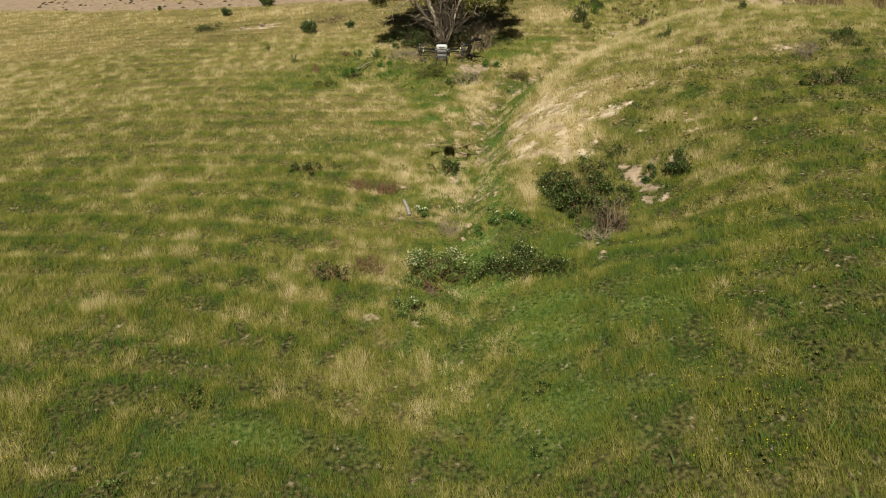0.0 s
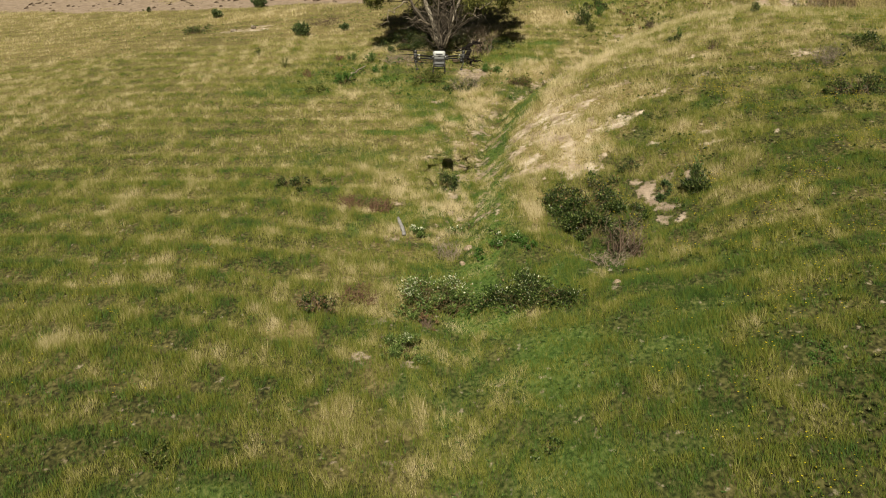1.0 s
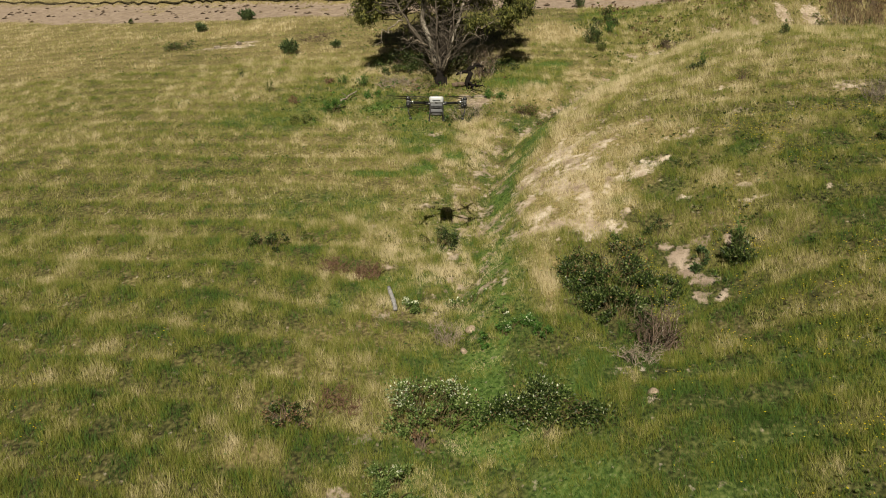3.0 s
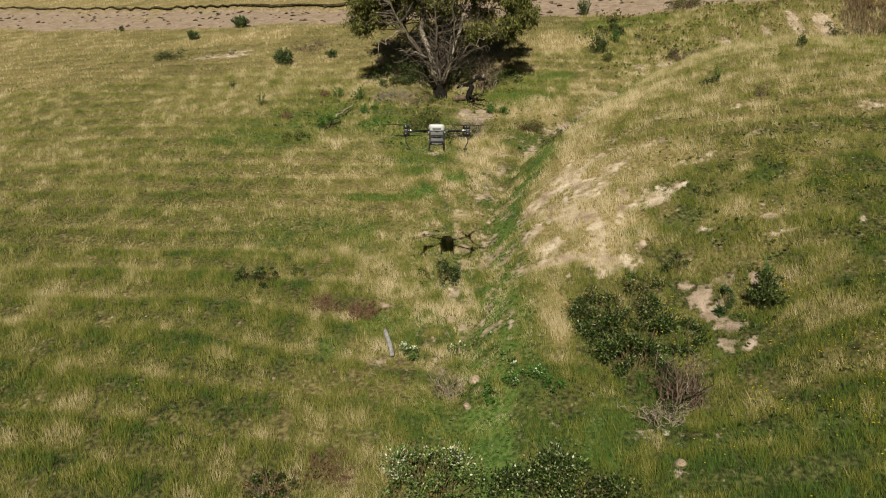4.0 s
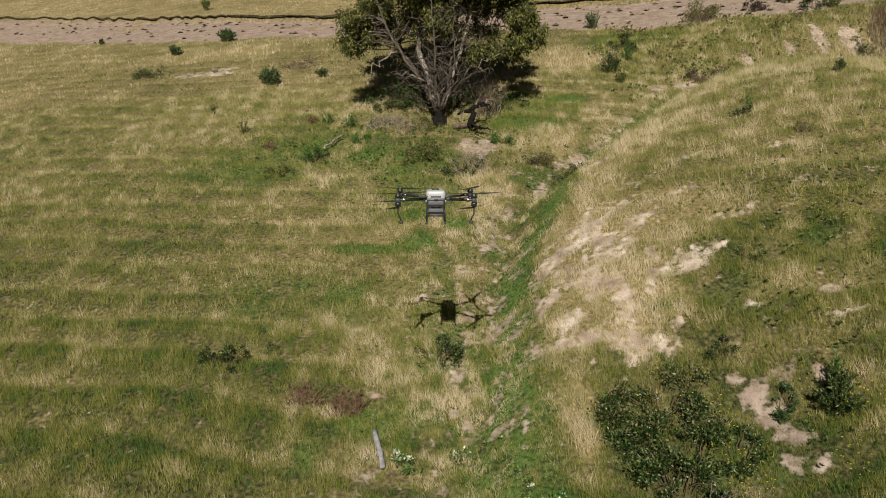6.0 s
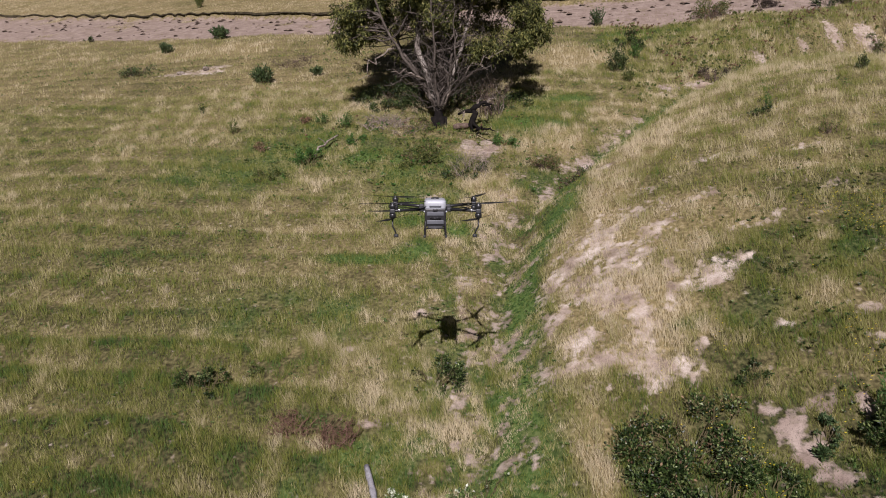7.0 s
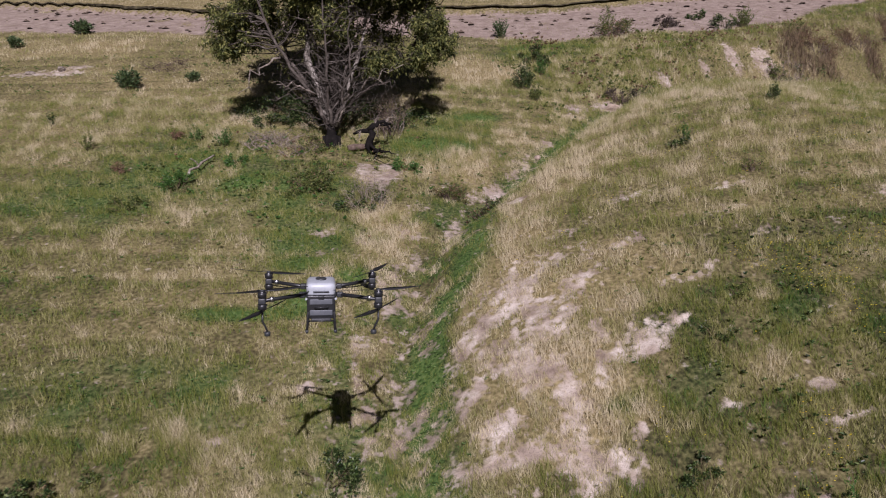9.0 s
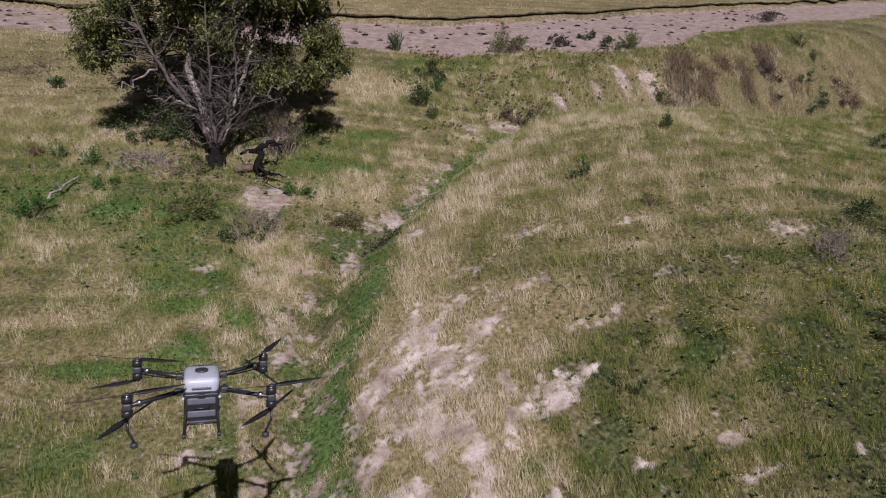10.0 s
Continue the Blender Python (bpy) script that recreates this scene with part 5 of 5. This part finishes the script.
def stone(x, y, w, seed, label="tan weathered stone lying in the grass", mat=STONE):
    rng = np.random.RandomState(seed)
    bm = bmesh.new()
    bmesh.ops.create_icosphere(bm, subdivisions=2, radius=0.5)
    for v in bm.verts:
        n = noise.noise(v.co * 2.1 + Vector((seed, 0, 0)))
        v.co = v.co * (1 + 0.35 * n)
        v.co.x *= w * rng.uniform(0.95, 1.05)
        v.co.y *= w * 0.8
        v.co.z *= w * 0.6
    s = Shape()
    s.take(bm)
    ob = new("stone", s.mesh("stone", mat, False))
    ob.matrix_world = pose(x, y, ground_at(x, y) + 0.10 * w, 25, 0, rng.uniform(0, 360))
    return tagged(ob, label, "stone", "stones in the gully")


stone(0.97, 27.3, 0.38, 2)
stone(0.75, 26.4, 0.28, 3)
stone(5.2, 23.0, 0.34, 4)
stone(14.8, 52.6, 0.7, 6, "pale flat stone in the upper gully")
stone(16.0, 52.9, 0.6, 7, "pale flat stone in the upper gully")
stone(9.2, 47.6, 0.4, 8)
stone(1.5, 36.4, 0.25, 9)
stone(-15.4, 60.6, 0.6, 10, "grey stone in the far pasture", DEADWOOD)
stone(-16.9, 60.1, 0.5, 11, "grey stone in the far pasture", DEADWOOD)


def leaning_log():
    x, y = -5.75, 45.75
    ob = thing("fallen_log", (x, y, ground_at(x, y)), "pale weathered log leaning out of a green shrub", "log")
    end = np.array([0.95, 1.55, 0.0])
    end[2] = rise(x, y, end[:1], end[1:2])[0] + 0.28
    s = Shape()
    rng = np.random.RandomState(8)
    s.tube(bend([0, 0, 0.02], end, 0.08, rng, 8, 0.03), np.linspace(0.06, 0.04, 8), 8)
    part("log", s, DEADWOOD, ob)
    t = Shape()
    t.tube(bend(end * 0.5 + [0, 0, 0.1], end * 0.5 + [-0.35, 0.1, 0.4], 0.05, rng, 5), np.linspace(0.03, 0.012, 5), 5)
    part("broken_branch", t, DEADWOOD, ob)


leaning_log()


def black_stump():
    x, y = 1.75, 47.75
    ob = thing("burnt_snag", (x, y, ground_at(x, y)), "black burnt dead limb arching over bare earth", "dead limb")
    rng = np.random.RandomState(12)
    s = Shape()
    s.tube(bend([0, 0, -0.05], [-0.1, -0.1, 1.0], 0, rng, 6, 0.1), np.linspace(0.19, 0.14, 6), 7)
    s.tube(bend([-0.1, -0.1, 0.95], [0.85, -0.2, 1.25], 0.2, rng, 7, 0.1), np.linspace(0.15, 0.04, 7), 6)
    s.tube(bend([-0.1, -0.1, 0.95], [-0.75, 0.3, 0.85], 0.05, rng, 5, 0.1), np.linspace(0.12, 0.05, 5), 6)
    part("trunk", s, CHARRED, ob)
    for k, (a, b) in enumerate([((0.0, -0.1, 0.35), (0.55, -1.35, -0.62)), ((0.1, -0.6, -0.05), (0.95, -1.0, -0.15)), ((0.4, -0.2, 1.2), (0.9, -0.5, 0.85)), ((0.2, -0.15, 1.15), (0.35, 0.1, 1.6)), ((0.6, -0.2, 1.3), (1.1, 0.0, 1.5)), ((-0.4, 0.1, 0.95), (-0.6, -0.2, 0.5))]):
        t = Shape()
        p = bend(a, b, 0.12, rng, 7, 0.14)
        t.tube(p, np.linspace(0.085 if k < 2 else 0.05, 0.015, 7), 5)
        for _ in range(4):
            i = rng.randint(2, 6)
            t.tube(bend(p[i], p[i] + rng.normal(0, 0.18, 3) + [0.05, 0, 0.05], 0.03, rng, 4, 0.15), np.linspace(0.014, 0.005, 4), 4)
        part("branch", t, CHARRED if k < 3 else DEADWOOD, ob)


black_stump()


def trunk_piece():
    x, y = 0.75, 47.9
    ob = thing("fallen_log", (x, y, ground_at(x, y)), "short brown fallen log beside the charred trunk", "log")
    end = np.array([0.85, 0.12, 0.0])
    end[2] = rise(x, y, end[:1], end[1:2])[0] + 0.17
    s = Shape()
    s.tube(bend([0, 0, 0.16], end, 0.03, np.random.RandomState(14), 7, 0.03), [0.13, 0.145, 0.15, 0.14, 0.145, 0.13, 0.12], 9)
    part("log", s, TWIG_BROWN, ob)


trunk_piece()


# ---- the gum tree ----
def gum_tree(x, y):
    rng = np.random.RandomState(77)
    ob = thing("gum_tree", (x, y, ground_at(x, y)), "large gum tree with charred base and drooping olive foliage", "tree")
    base = Shape()
    base.tube([(0.03, 0, -0.3), (0.0, 0, 0.05), (-0.05, 0, 0.35), (0.0, 0, 0.6), (-0.06, 0, 0.85), (0.02, 0, 1.05), (0.08, 0, 1.3)], [0.36, 0.26, 0.20, 0.22, 0.18, 0.20, 0.11], 11)
    for a in np.linspace(0, 2 * np.pi, 7)[:-1]:
        foot = np.array([np.cos(a) * 0.6, np.sin(a) * 0.6, 0])
        foot[2] = rise(x, y, foot[:1], foot[1:2])[0] - 0.06
        base.tube([foot, foot * 0.55 + [0, 0, 0.08], [np.cos(a) * 0.22, np.sin(a) * 0.22, 0.42]], [0.05, 0.11, 0.2], 7)
    part("charred_base", base, CHARRED, ob, "black fire scarred trunk base")

    # leaders of the tree: points from the fork upwards, radius, bark
    leaders = [
        ([(-0.1, 0.1, 0.8), (-0.35, 0.2, 2.0), (-0.95, 0.3, 3.5), (-1.2, 0.4, 5.0), (-1.15, 0.5, 6.6), (-1.3, 0.6, 9.5), (-1.0, 0.6, 13.0)], 0.24, BARK_PALE),
        ([(0.05, 0.2, 0.8), (0.05, 0.4, 2.2), (0.12, 0.6, 4.2), (0.2, 0.8, 6.4), (0.1, 0.9, 10.0), (0.3, 0.8, 14.5)], 0.20, BARK_GREY),
        ([(0.15, -0.05, 0.9), (0.5, -0.2, 1.8), (0.95, -0.4, 3.2), (1.3, -0.5, 4.6), (1.68, -0.5, 6.2), (2.0, -0.4, 9.0), (2.4, -0.2, 11.5)], 0.14, BARK_PALE),
        ([(0.15, 0.1, 0.8), (0.8, 0.3, 2.0), (2.4, 0.7, 3.4), (3.7, 0.9, 4.6), (4.5, 1.0, 7.0), (4.4, 0.9, 9.5)], 0.13, BARK_GREY),
        ([(-0.12, 0.0, 0.9), (-0.5, -0.2, 1.7), (-1.7, -0.5, 3.3), (-2.6, -0.7, 4.6), (-3.3, -0.7, 6.8), (-3.4, -0.5, 9.5)], 0.14, BARK_GREY),
        ([(0.0, 0.3, 0.9), (0.4, 1.2, 2.4), (0.9, 2.2, 4.5), (1.2, 2.8, 7.5), (1.0, 2.6, 11.5)], 0.16, BARK_GREY),
        ([(0.0, 0.3, 0.9), (-0.8, 1.1, 2.4), (-2.1, 2.0, 4.5), (-3.0, 2.6, 7.0), (-2.6, 2.4, 11.0)], 0.15, BARK_GREY),
        ([(0.0, -0.15, 0.9), (-0.15, -0.7, 2.2), (-0.3, -1.3, 4.2), (-0.4, -1.7, 6.4)], 0.11, BARK_GREY),
        ([(0.1, -0.1, 0.9), (0.5, -0.8, 2.0), (0.8, -1.4, 3.9), (0.7, -1.9, 6.0)], 0.10, BARK_GREY),
        ([(0.05, 0.1, 0.9), (0.45, 0.3, 2.4), (0.75, 0.5, 4.6), (0.95, 0.7, 7.2)], 0.13, BARK_GREY),
    ]
    sources = []
    for pts, r, bark in leaders:
        pts = np.array(pts, float)
        t = np.linspace(0, 1, len(pts))
        k = np.linspace(0, 1, 16)
        p = np.stack([np.interp(k, t, pts[:, c]) for c in range(3)], 1)
        p[1:-1] = 0.5 * p[1:-1] + 0.25 * (p[2:] + p[:-2])
        p[2:-1] += rng.normal(0, 0.05, (13, 3))
        s = Shape()
        s.tube(p, 0.74 * r * (1 - 0.72 * k) * rng.uniform(0.88, 1.12, 16), 9)
        part("limb", s, bark, ob)
        sources += [(q, r * (1 - 0.75 * kk)) for q, kk in zip(p[3:], k[3:])]

    # crown above, and ragged drooping sprays lower down at the sides
    clumps = []
    while len(clumps) < 250:
        v = rng.normal(size=3)
        v /= np.linalg.norm(v)
        c = np.array([0.0, 0.6, 10.2]) + v * np.array([5.5, 4.4, 6.0]) * rng.uniform(0.45, 1.0)
        if 6.7 < c[2] < 16.2:
            clumps.append((c, rng.uniform(0.6, 1.05)))
    # centre, spread and number of the low sprays
    for cx, cy, cz, wx, wy, wz, count in [(-4.2, 0.2, 5.6, 0.65, 0.8, 0.75, 30), (-4.7, 0.0, 4.6, 0.3, 0.5, 0.3, 8), (-3.3, 1.2, 6.2, 0.7, 0.9, 0.4, 12), (4.55, 0.2, 5.2, 0.45, 0.8, 0.6, 26), (4.1, -0.1, 4.1, 0.3, 0.4, 0.25, 6),
                                          (0.2, -0.6, 5.3, 0.55, 0.5, 0.35, 13), (2.1, 0.3, 3.75, 0.45, 0.4, 0.18, 7), (0.3, 2.2, 5.2, 1.6, 0.7, 0.9, 34), (-2.0, 2.2, 5.8, 0.9, 0.6, 0.6, 10), (-1.3, -0.7, 6.3, 0.6, 0.5, 0.3, 6), (3.4, 1.8, 6.9, 0.6, 0.6, 0.3, 6)]:
        for _ in range(count):
            clumps.append((np.array([cx, cy, cz]) + np.clip(rng.normal(size=3), -1.6, 1.6) * [wx, wy, wz], rng.uniform(0.3, 0.62)))
    twig, leaf = Shape(), Shape()
    S = np.array([q for q, _ in sources])
    for c, r in clumps:
        d = np.linalg.norm((S - c) * [1, 1, 1.0], axis=1) + 2.2 * (S[:, 2] > c[2] + 0.2)
        q = S[np.argmin(d)]
        path = bend(q, c, 0.18, rng, 7, 0.10)
        twig.tube(path, np.linspace(0.04, 0.010, 7), 5, False)
        high = c[2] > 7.2
        n = int((170 if high else 420) * (r / 0.6) ** 2)
        # sprigs in each clump carry hanging leaves
        sprig = c + rng.normal(0, 0.42, (9, 3)) * r * np.array([1.1, 1.1, 0.8])
        for e in sprig:
            twig.tube(bend(path[-2], e, 0.05, rng, 4, 0.1), np.linspace(0.010, 0.004, 4), 3, False)
        w = sprig[rng.randint(9, size=n)] + rng.normal(0, 0.19, (n, 3)) * r * [1, 1, 1.7]
        way = rng.normal(0, 0.6, (n, 3)) + np.array([0, 0, -0.75])
        leaf.leaves(w, way, rng.uniform(0.12, 0.25, n) * (1.9 if high else 1.0), 0.27, rng, 0.1)
    part("twig_tangle", twig, BARK_GREY, ob)
    part("foliage", leaf, GUM_LEAF, ob, "drooping olive green leaves", smooth=False)

    # crooked bare side branches off the limbs
    side = Shape()
    for _ in range(150):
        q, r = sources[rng.randint(len(sources))]
        if q[2] > 7.0:
            continue
        a = rng.uniform(0, 6.28)
        L = rng.uniform(0.7, 2.4)
        p = bend(q, q + np.array([math.cos(a) * L, math.sin(a) * L * 0.7, rng.uniform(-0.1, 0.8) * L]), 0.1, rng, 7, 0.15)
        side.tube(p, np.linspace(rng.uniform(0.02, 0.045), 0.006, 7), 5, False)
        for _ in range(6):
            i = rng.randint(2, 7)
            side.tube(bend(p[i], p[i] + rng.normal(0, 0.3, 3), 0.03, rng, 4, 0.15), np.linspace(0.012, 0.004, 4), 3, False)
    tagged(part("branch_tangle", side, BARK_GREY, ob), "crooked dark bare branches", kind="stuff")

    # dead limbs low on the trunk
    dead = [((-2.2, -0.6, 3.7), (-3.9, -1.2, 2.0), 0.055), ((-0.7, -0.5, 2.2), (-2.3, -1.3, 2.4), 0.05), ((-0.6, -0.5, 1.8), (-2.6, -1.6, 1.7), 0.035),
            ((0.3, -0.4, 1.0), (0.75, -0.7, 2.2), 0.05), ((0.58, -0.4, 4.2), (1.65, -0.6, 5.3), 0.06), ((1.3, 0.2, 2.6), (3.2, -0.6, 3.6), 0.05), ((1.0, -0.3, 2.2), (2.6, -0.9, 2.5), 0.04)]
    for a, b, r in dead:
        s = Shape()
        p = bend(a, b, 0.15, rng, 9, 0.11)
        s.tube(p, np.linspace(r, 0.015, 9), 6)
        for _ in range(6):
            i = rng.randint(3, 8)
            s.tube(bend(p[i], p[i] + rng.normal(0, 0.3, 3) + (p[-1] - p[0]) * 0.1, 0.04, rng, 5, 0.15), np.linspace(0.016, 0.005, 5), 4, False)
        part("dead_limb", s, DEADWOOD if r > 0.045 else BARK_GREY, ob, "bare bleached dead limb")
    fan = Shape()
    for k in range(92):
        a = rng.normal(0, 0.75)
        L = rng.uniform(1.0, 3.6)
        q = np.array([rng.normal(0, 0.15), rng.uniform(-0.5, 0.5), rng.uniform(0.7, 2.3)])
        e = q + np.array([math.sin(a) * L * 0.75, rng.uniform(-0.9, 0.5), math.cos(a) * L])
        p = bend(q, e, 0.08, rng, 6, 0.22)
        fan.tube(p, np.linspace(rng.uniform(0.010, 0.024), 0.004, 6), 4, False)
        for _ in range(4):
            i = rng.randint(2, 6)
            fan.tube(bend(p[i], p[i] + rng.normal(0, 0.22, 3) + [0, 0, 0.15], 0.02, rng, 4, 0.12), np.linspace(0.009, 0.004, 4), 3, False)
    part("dead_growth", fan, BARK_GREY, ob, "tangle of bare grey brown shoots")
    return ob


gum_tree(0.05, 48.75)


# ---- the drone ----
BLACK = speckled("black carbon fibre", [(0.3, (0.010, 0.010, 0.011)), (0.7, (0.026, 0.026, 0.028))], 30, 0.38, 0.05)
DARK_PLASTIC = speckled("dark grey plastic", [(0.3, (0.022, 0.023, 0.026)), (0.7, (0.045, 0.047, 0.05))], 18, 0.5, 0.05)
GREY_PLASTIC = speckled("mid grey plastic", [(0.3, (0.075, 0.08, 0.092)), (0.7, (0.12, 0.126, 0.14))], 12, 0.5, 0.05)
TANK_WHITE = speckled("milky white tank plastic", [(0.3, (0.36, 0.38, 0.41)), (0.7, (0.48, 0.50, 0.53))], 6, 0.4, 0.03)
STEEL = speckled("bare metal", [(0.3, (0.35, 0.35, 0.36)), (0.7, (0.5, 0.5, 0.51))], 20, 0.35, 0.02, metal=1.0)


def rounded(centre, size, bevel, taper=1.0, taper_y=1.0):
    """A rounded block, narrower at its foot by taper."""
    s = Shape()
    bm = bmesh.new()
    bmesh.ops.create_cube(bm, size=1)
    for v in bm.verts:
        k = 1.0 if v.co.z > 0 else taper
        ky = 1.0 if v.co.z > 0 else taper_y
        v.co = Vector((v.co.x * size[0] * k, v.co.y * size[1] * ky, v.co.z * size[2]))
    bmesh.ops.bevel(bm, geom=bm.edges[:], offset=bevel, segments=3, affect="EDGES", profile=0.55)
    s.take(bm, Matrix(), centre)
    return s


def rod(points, radius, sides=8):
    s = Shape()
    s.tube(points, radius, sides)
    return s


def disc(centre, radius, z0, z1, sides=20, mid=None):
    s = Shape()
    c = np.array(centre, float)
    s.tube([c + [0, 0, z0], c + [0, 0, z0 + 0.004], c + [0, 0, (z0 + z1) / 2], c + [0, 0, z1 - 0.004], c + [0, 0, z1]], [radius * 0.86, radius, mid or radius, radius, radius * 0.86], sides)
    return s


def blade(length, turn_degrees, pitch):
    """One tapered, twisted propeller blade from the hub outwards."""
    n = 9
    r = np.linspace(0.03, length, n)
    chord = np.interp(r / length, [0, 0.12, 0.3, 0.75, 1], [0.035, 0.06, 0.092, 0.062, 0.022])
    twist = np.radians(np.interp(r / length, [0, 0.3, 1], [26, 18, 8]) * pitch)
    droop = 0.02 * (r / length) ** 2
    v = []
    for ri, ci, ti, di in zip(r, chord, twist, droop):
        for a, b in ((-0.45, 0.0), (0.0, 0.006), (0.55, 0.0), (0.0, -0.004)):
            v.append((ri, a * ci * math.cos(ti), a * ci * math.sin(ti) + b + di))
    q = [(i * 4 + j, i * 4 + (j + 1) % 4, (i + 1) * 4 + (j + 1) % 4, (i + 1) * 4 + j) for i in range(n - 1) for j in range(4)]
    q += [(0, 3, 2, 1), (4 * n - 4, 4 * n - 3, 4 * n - 2, 4 * n - 1)]
    m = np.array(Matrix.Rotation(radians(turn_degrees), 3, "Z"))
    s = Shape()
    s.add(np.array(v) @ m.T, q)
    return s


def spray_drone(m):
    ob = new("spray_drone")
    ob.empty_display_size = 0.3
    ob.matrix_world = m
    tagged(ob, "black quadcopter crop spraying drone with a white tank in flight", "drone")
    # forward is +y; the origin lies at the height of the arms
    part("chassis", rounded((0, 0.05, 0.0), (0.46, 0.74, 0.13), 0.035), DARK_PLASTIC, ob)
    nose = part("nose_housing", rounded((0, 0.50, -0.02), (0.34, 0.26, 0.18), 0.05, 0.8), DARK_PLASTIC, ob)
    part("camera_window", rounded((0, 0.635, -0.02), (0.12, 0.02, 0.06), 0.008), BLACK, nose)
    radar = part("radar", disc((0, 0.46, -0.17), 0.085, -0.07, 0.07, 18), BLACK, ob)
    part("radar_bracket", rounded((0, 0.46, -0.085), (0.10, 0.10, 0.04), 0.01), GREY_PLASTIC, radar)
    tank = part("tank", rounded((0, -0.08, -0.02), (0.47, 0.62, 0.44), 0.09, 0.8, 0.72), TANK_WHITE, ob, "milky white liquid tank")
    part("tank_lid", disc((0, -0.05, 0.19), 0.085, 0.0, 0.035, 18), DARK_PLASTIC, tank)
    part("tank_rib", rounded((0, -0.385, 0.08), (0.24, 0.02, 0.02), 0.006), GREY_PLASTIC, tank)
    part("tank_sump", rounded((0, -0.08, -0.265), (0.26, 0.30, 0.07), 0.025), BLACK, tank)
    cradle = part("battery_cradle", rounded((0, -0.40, -0.15), (0.43, 0.10, 0.36), 0.02), BLACK, ob)
    for z in (-0.065, -0.235):
        part("cradle_panel", rounded((0, -0.457, z), (0.34, 0.02, 0.085), 0.012), GREY_PLASTIC, cradle, "grey panel")
    part("rear_sensor", rounded((0, -0.47, 0.005), (0.09, 0.03, 0.05), 0.01), BLACK, cradle)
    battery = part("battery", rounded((0, -0.40, -0.345), (0.30, 0.16, 0.05), 0.015), DARK_PLASTIC, ob)
    part("battery_handle", rod([(-0.10, -0.455, -0.15), (-0.10, -0.49, -0.15), (0.10, -0.49, -0.15), (0.10, -0.455, -0.15)], 0.011), BLACK, battery)
    part("pump_box", rounded((0, -0.28, -0.31), (0.24, 0.16, 0.08), 0.02), DARK_PLASTIC, ob)
    for sx in (-1, 1):
        part("status_light", rounded((sx * 0.222, -0.45, -0.02), (0.03, 0.05, 0.03), 0.008), TANK_WHITE, ob)
        part("antenna", rod([(sx * 0.16, 0.30, 0.05), (sx * 0.17, 0.30, 0.20)], 0.007), BLACK, ob)

    for sy in (1, -1):
        for sx in (-1, 1):
            hub = np.array([sx * 0.85, sy * 0.69, 0.02])
            root = np.array([sx * 0.20, sy * 0.24 + 0.05, 0.0])
            arm = part("arm", rod([root, root + (hub - root) * 0.5, hub], [0.033, 0.03, 0.028], 10), BLACK, ob)
            part("arm_joint", rounded(root + (hub - root) * 0.13, (0.10, 0.10, 0.085), 0.02), DARK_PLASTIC, arm)
            part("arm_clamp", disc(root + (hub - root) * 0.80, 0.04, -0.035, 0.035, 12), STEEL, arm)
            part("motor_mount", rounded(hub, (0.11, 0.13, 0.10), 0.025), DARK_PLASTIC, arm)
            for level, z0, z1, zp, pitch in (("upper", 0.05, 0.13, 0.15, 1), ("lower", -0.13, -0.05, -0.15, -1)):
                motor = part("motor", disc(hub, 0.068, z0, z1, 20, 0.064), BLACK, ob)
                part("motor_cap", disc(hub, 0.04, z1 if level == "upper" else z0 - 0.012, z1 + 0.012 if level == "upper" else z0, 14), STEEL, motor)
                prop = new("propeller")
                prop.parent = ob
                prop.location = hub + [0, 0, zp]
                a = {(-1, -1): 200, (1, -1): 12, (-1, 1): 160, (1, 1): 63}[(sx, sy)] + (0 if level == "upper" else 47)
                part("hub", disc((0, 0, 0), 0.035, -0.012, 0.018, 12), DARK_PLASTIC, prop)
                part("blade", blade(0.68, a, pitch), BLACK, prop)
                part("blade", blade(0.68, a + 176, pitch), BLACK, prop)
            if sy < 0:
                nozzle = part("spray_boom", rod([hub + [0, 0, -0.16], hub + [0, -0.02, -0.30], hub + [sx * -0.05, -0.03, -0.40], hub + [sx * -0.07, -0.03, -0.45]], 0.016), BLACK, ob)
                part("spray_nozzle", disc(hub + [sx * -0.07, -0.03, -0.49], 0.045, -0.03, 0.03, 14), DARK_PLASTIC, nozzle)
            else:
                part("hose", rod([root + [0, 0.04, -0.03], root + (hub - root) * 0.5 + [0, 0.05, -0.07], hub + [0, 0, -0.06]], 0.009, 6), BLACK, arm)

    # landing gear: a bent tube hoop on each side
    for sx in (-1, 1):
        hoop = [(sx * 0.18, 0.36, -0.03), (sx * 0.195, 0.43, -0.22), (sx * 0.21, 0.50, -0.46), (sx * 0.215, 0.44, -0.53), (sx * 0.205, 0.26, -0.47), (sx * 0.20, 0.0, -0.42), (sx * 0.205, -0.26, -0.47), (sx * 0.215, -0.44, -0.53), (sx * 0.21, -0.50, -0.46), (sx * 0.195, -0.43, -0.22), (sx * 0.18, -0.36, -0.03)]
        gear = part("landing_gear", rod(hoop, 0.019, 8), BLACK, ob)
        for sy in (-1, 1):
            part("foot_pad", rod([(sx * 0.215, sy * 0.48, -0.525), (sx * 0.215, sy * 0.40, -0.525)], 0.028, 8), DARK_PLASTIC, gear)
    for sy in (-1, 1):
        part("cross_bar", rod([(-0.20, sy * 0.47, -0.36), (0.20, sy * 0.47, -0.36)], 0.013, 8), BLACK, ob)
    return ob


spray_drone(pose(-0.06, 28.0, 21.0, 9, 0, 1))
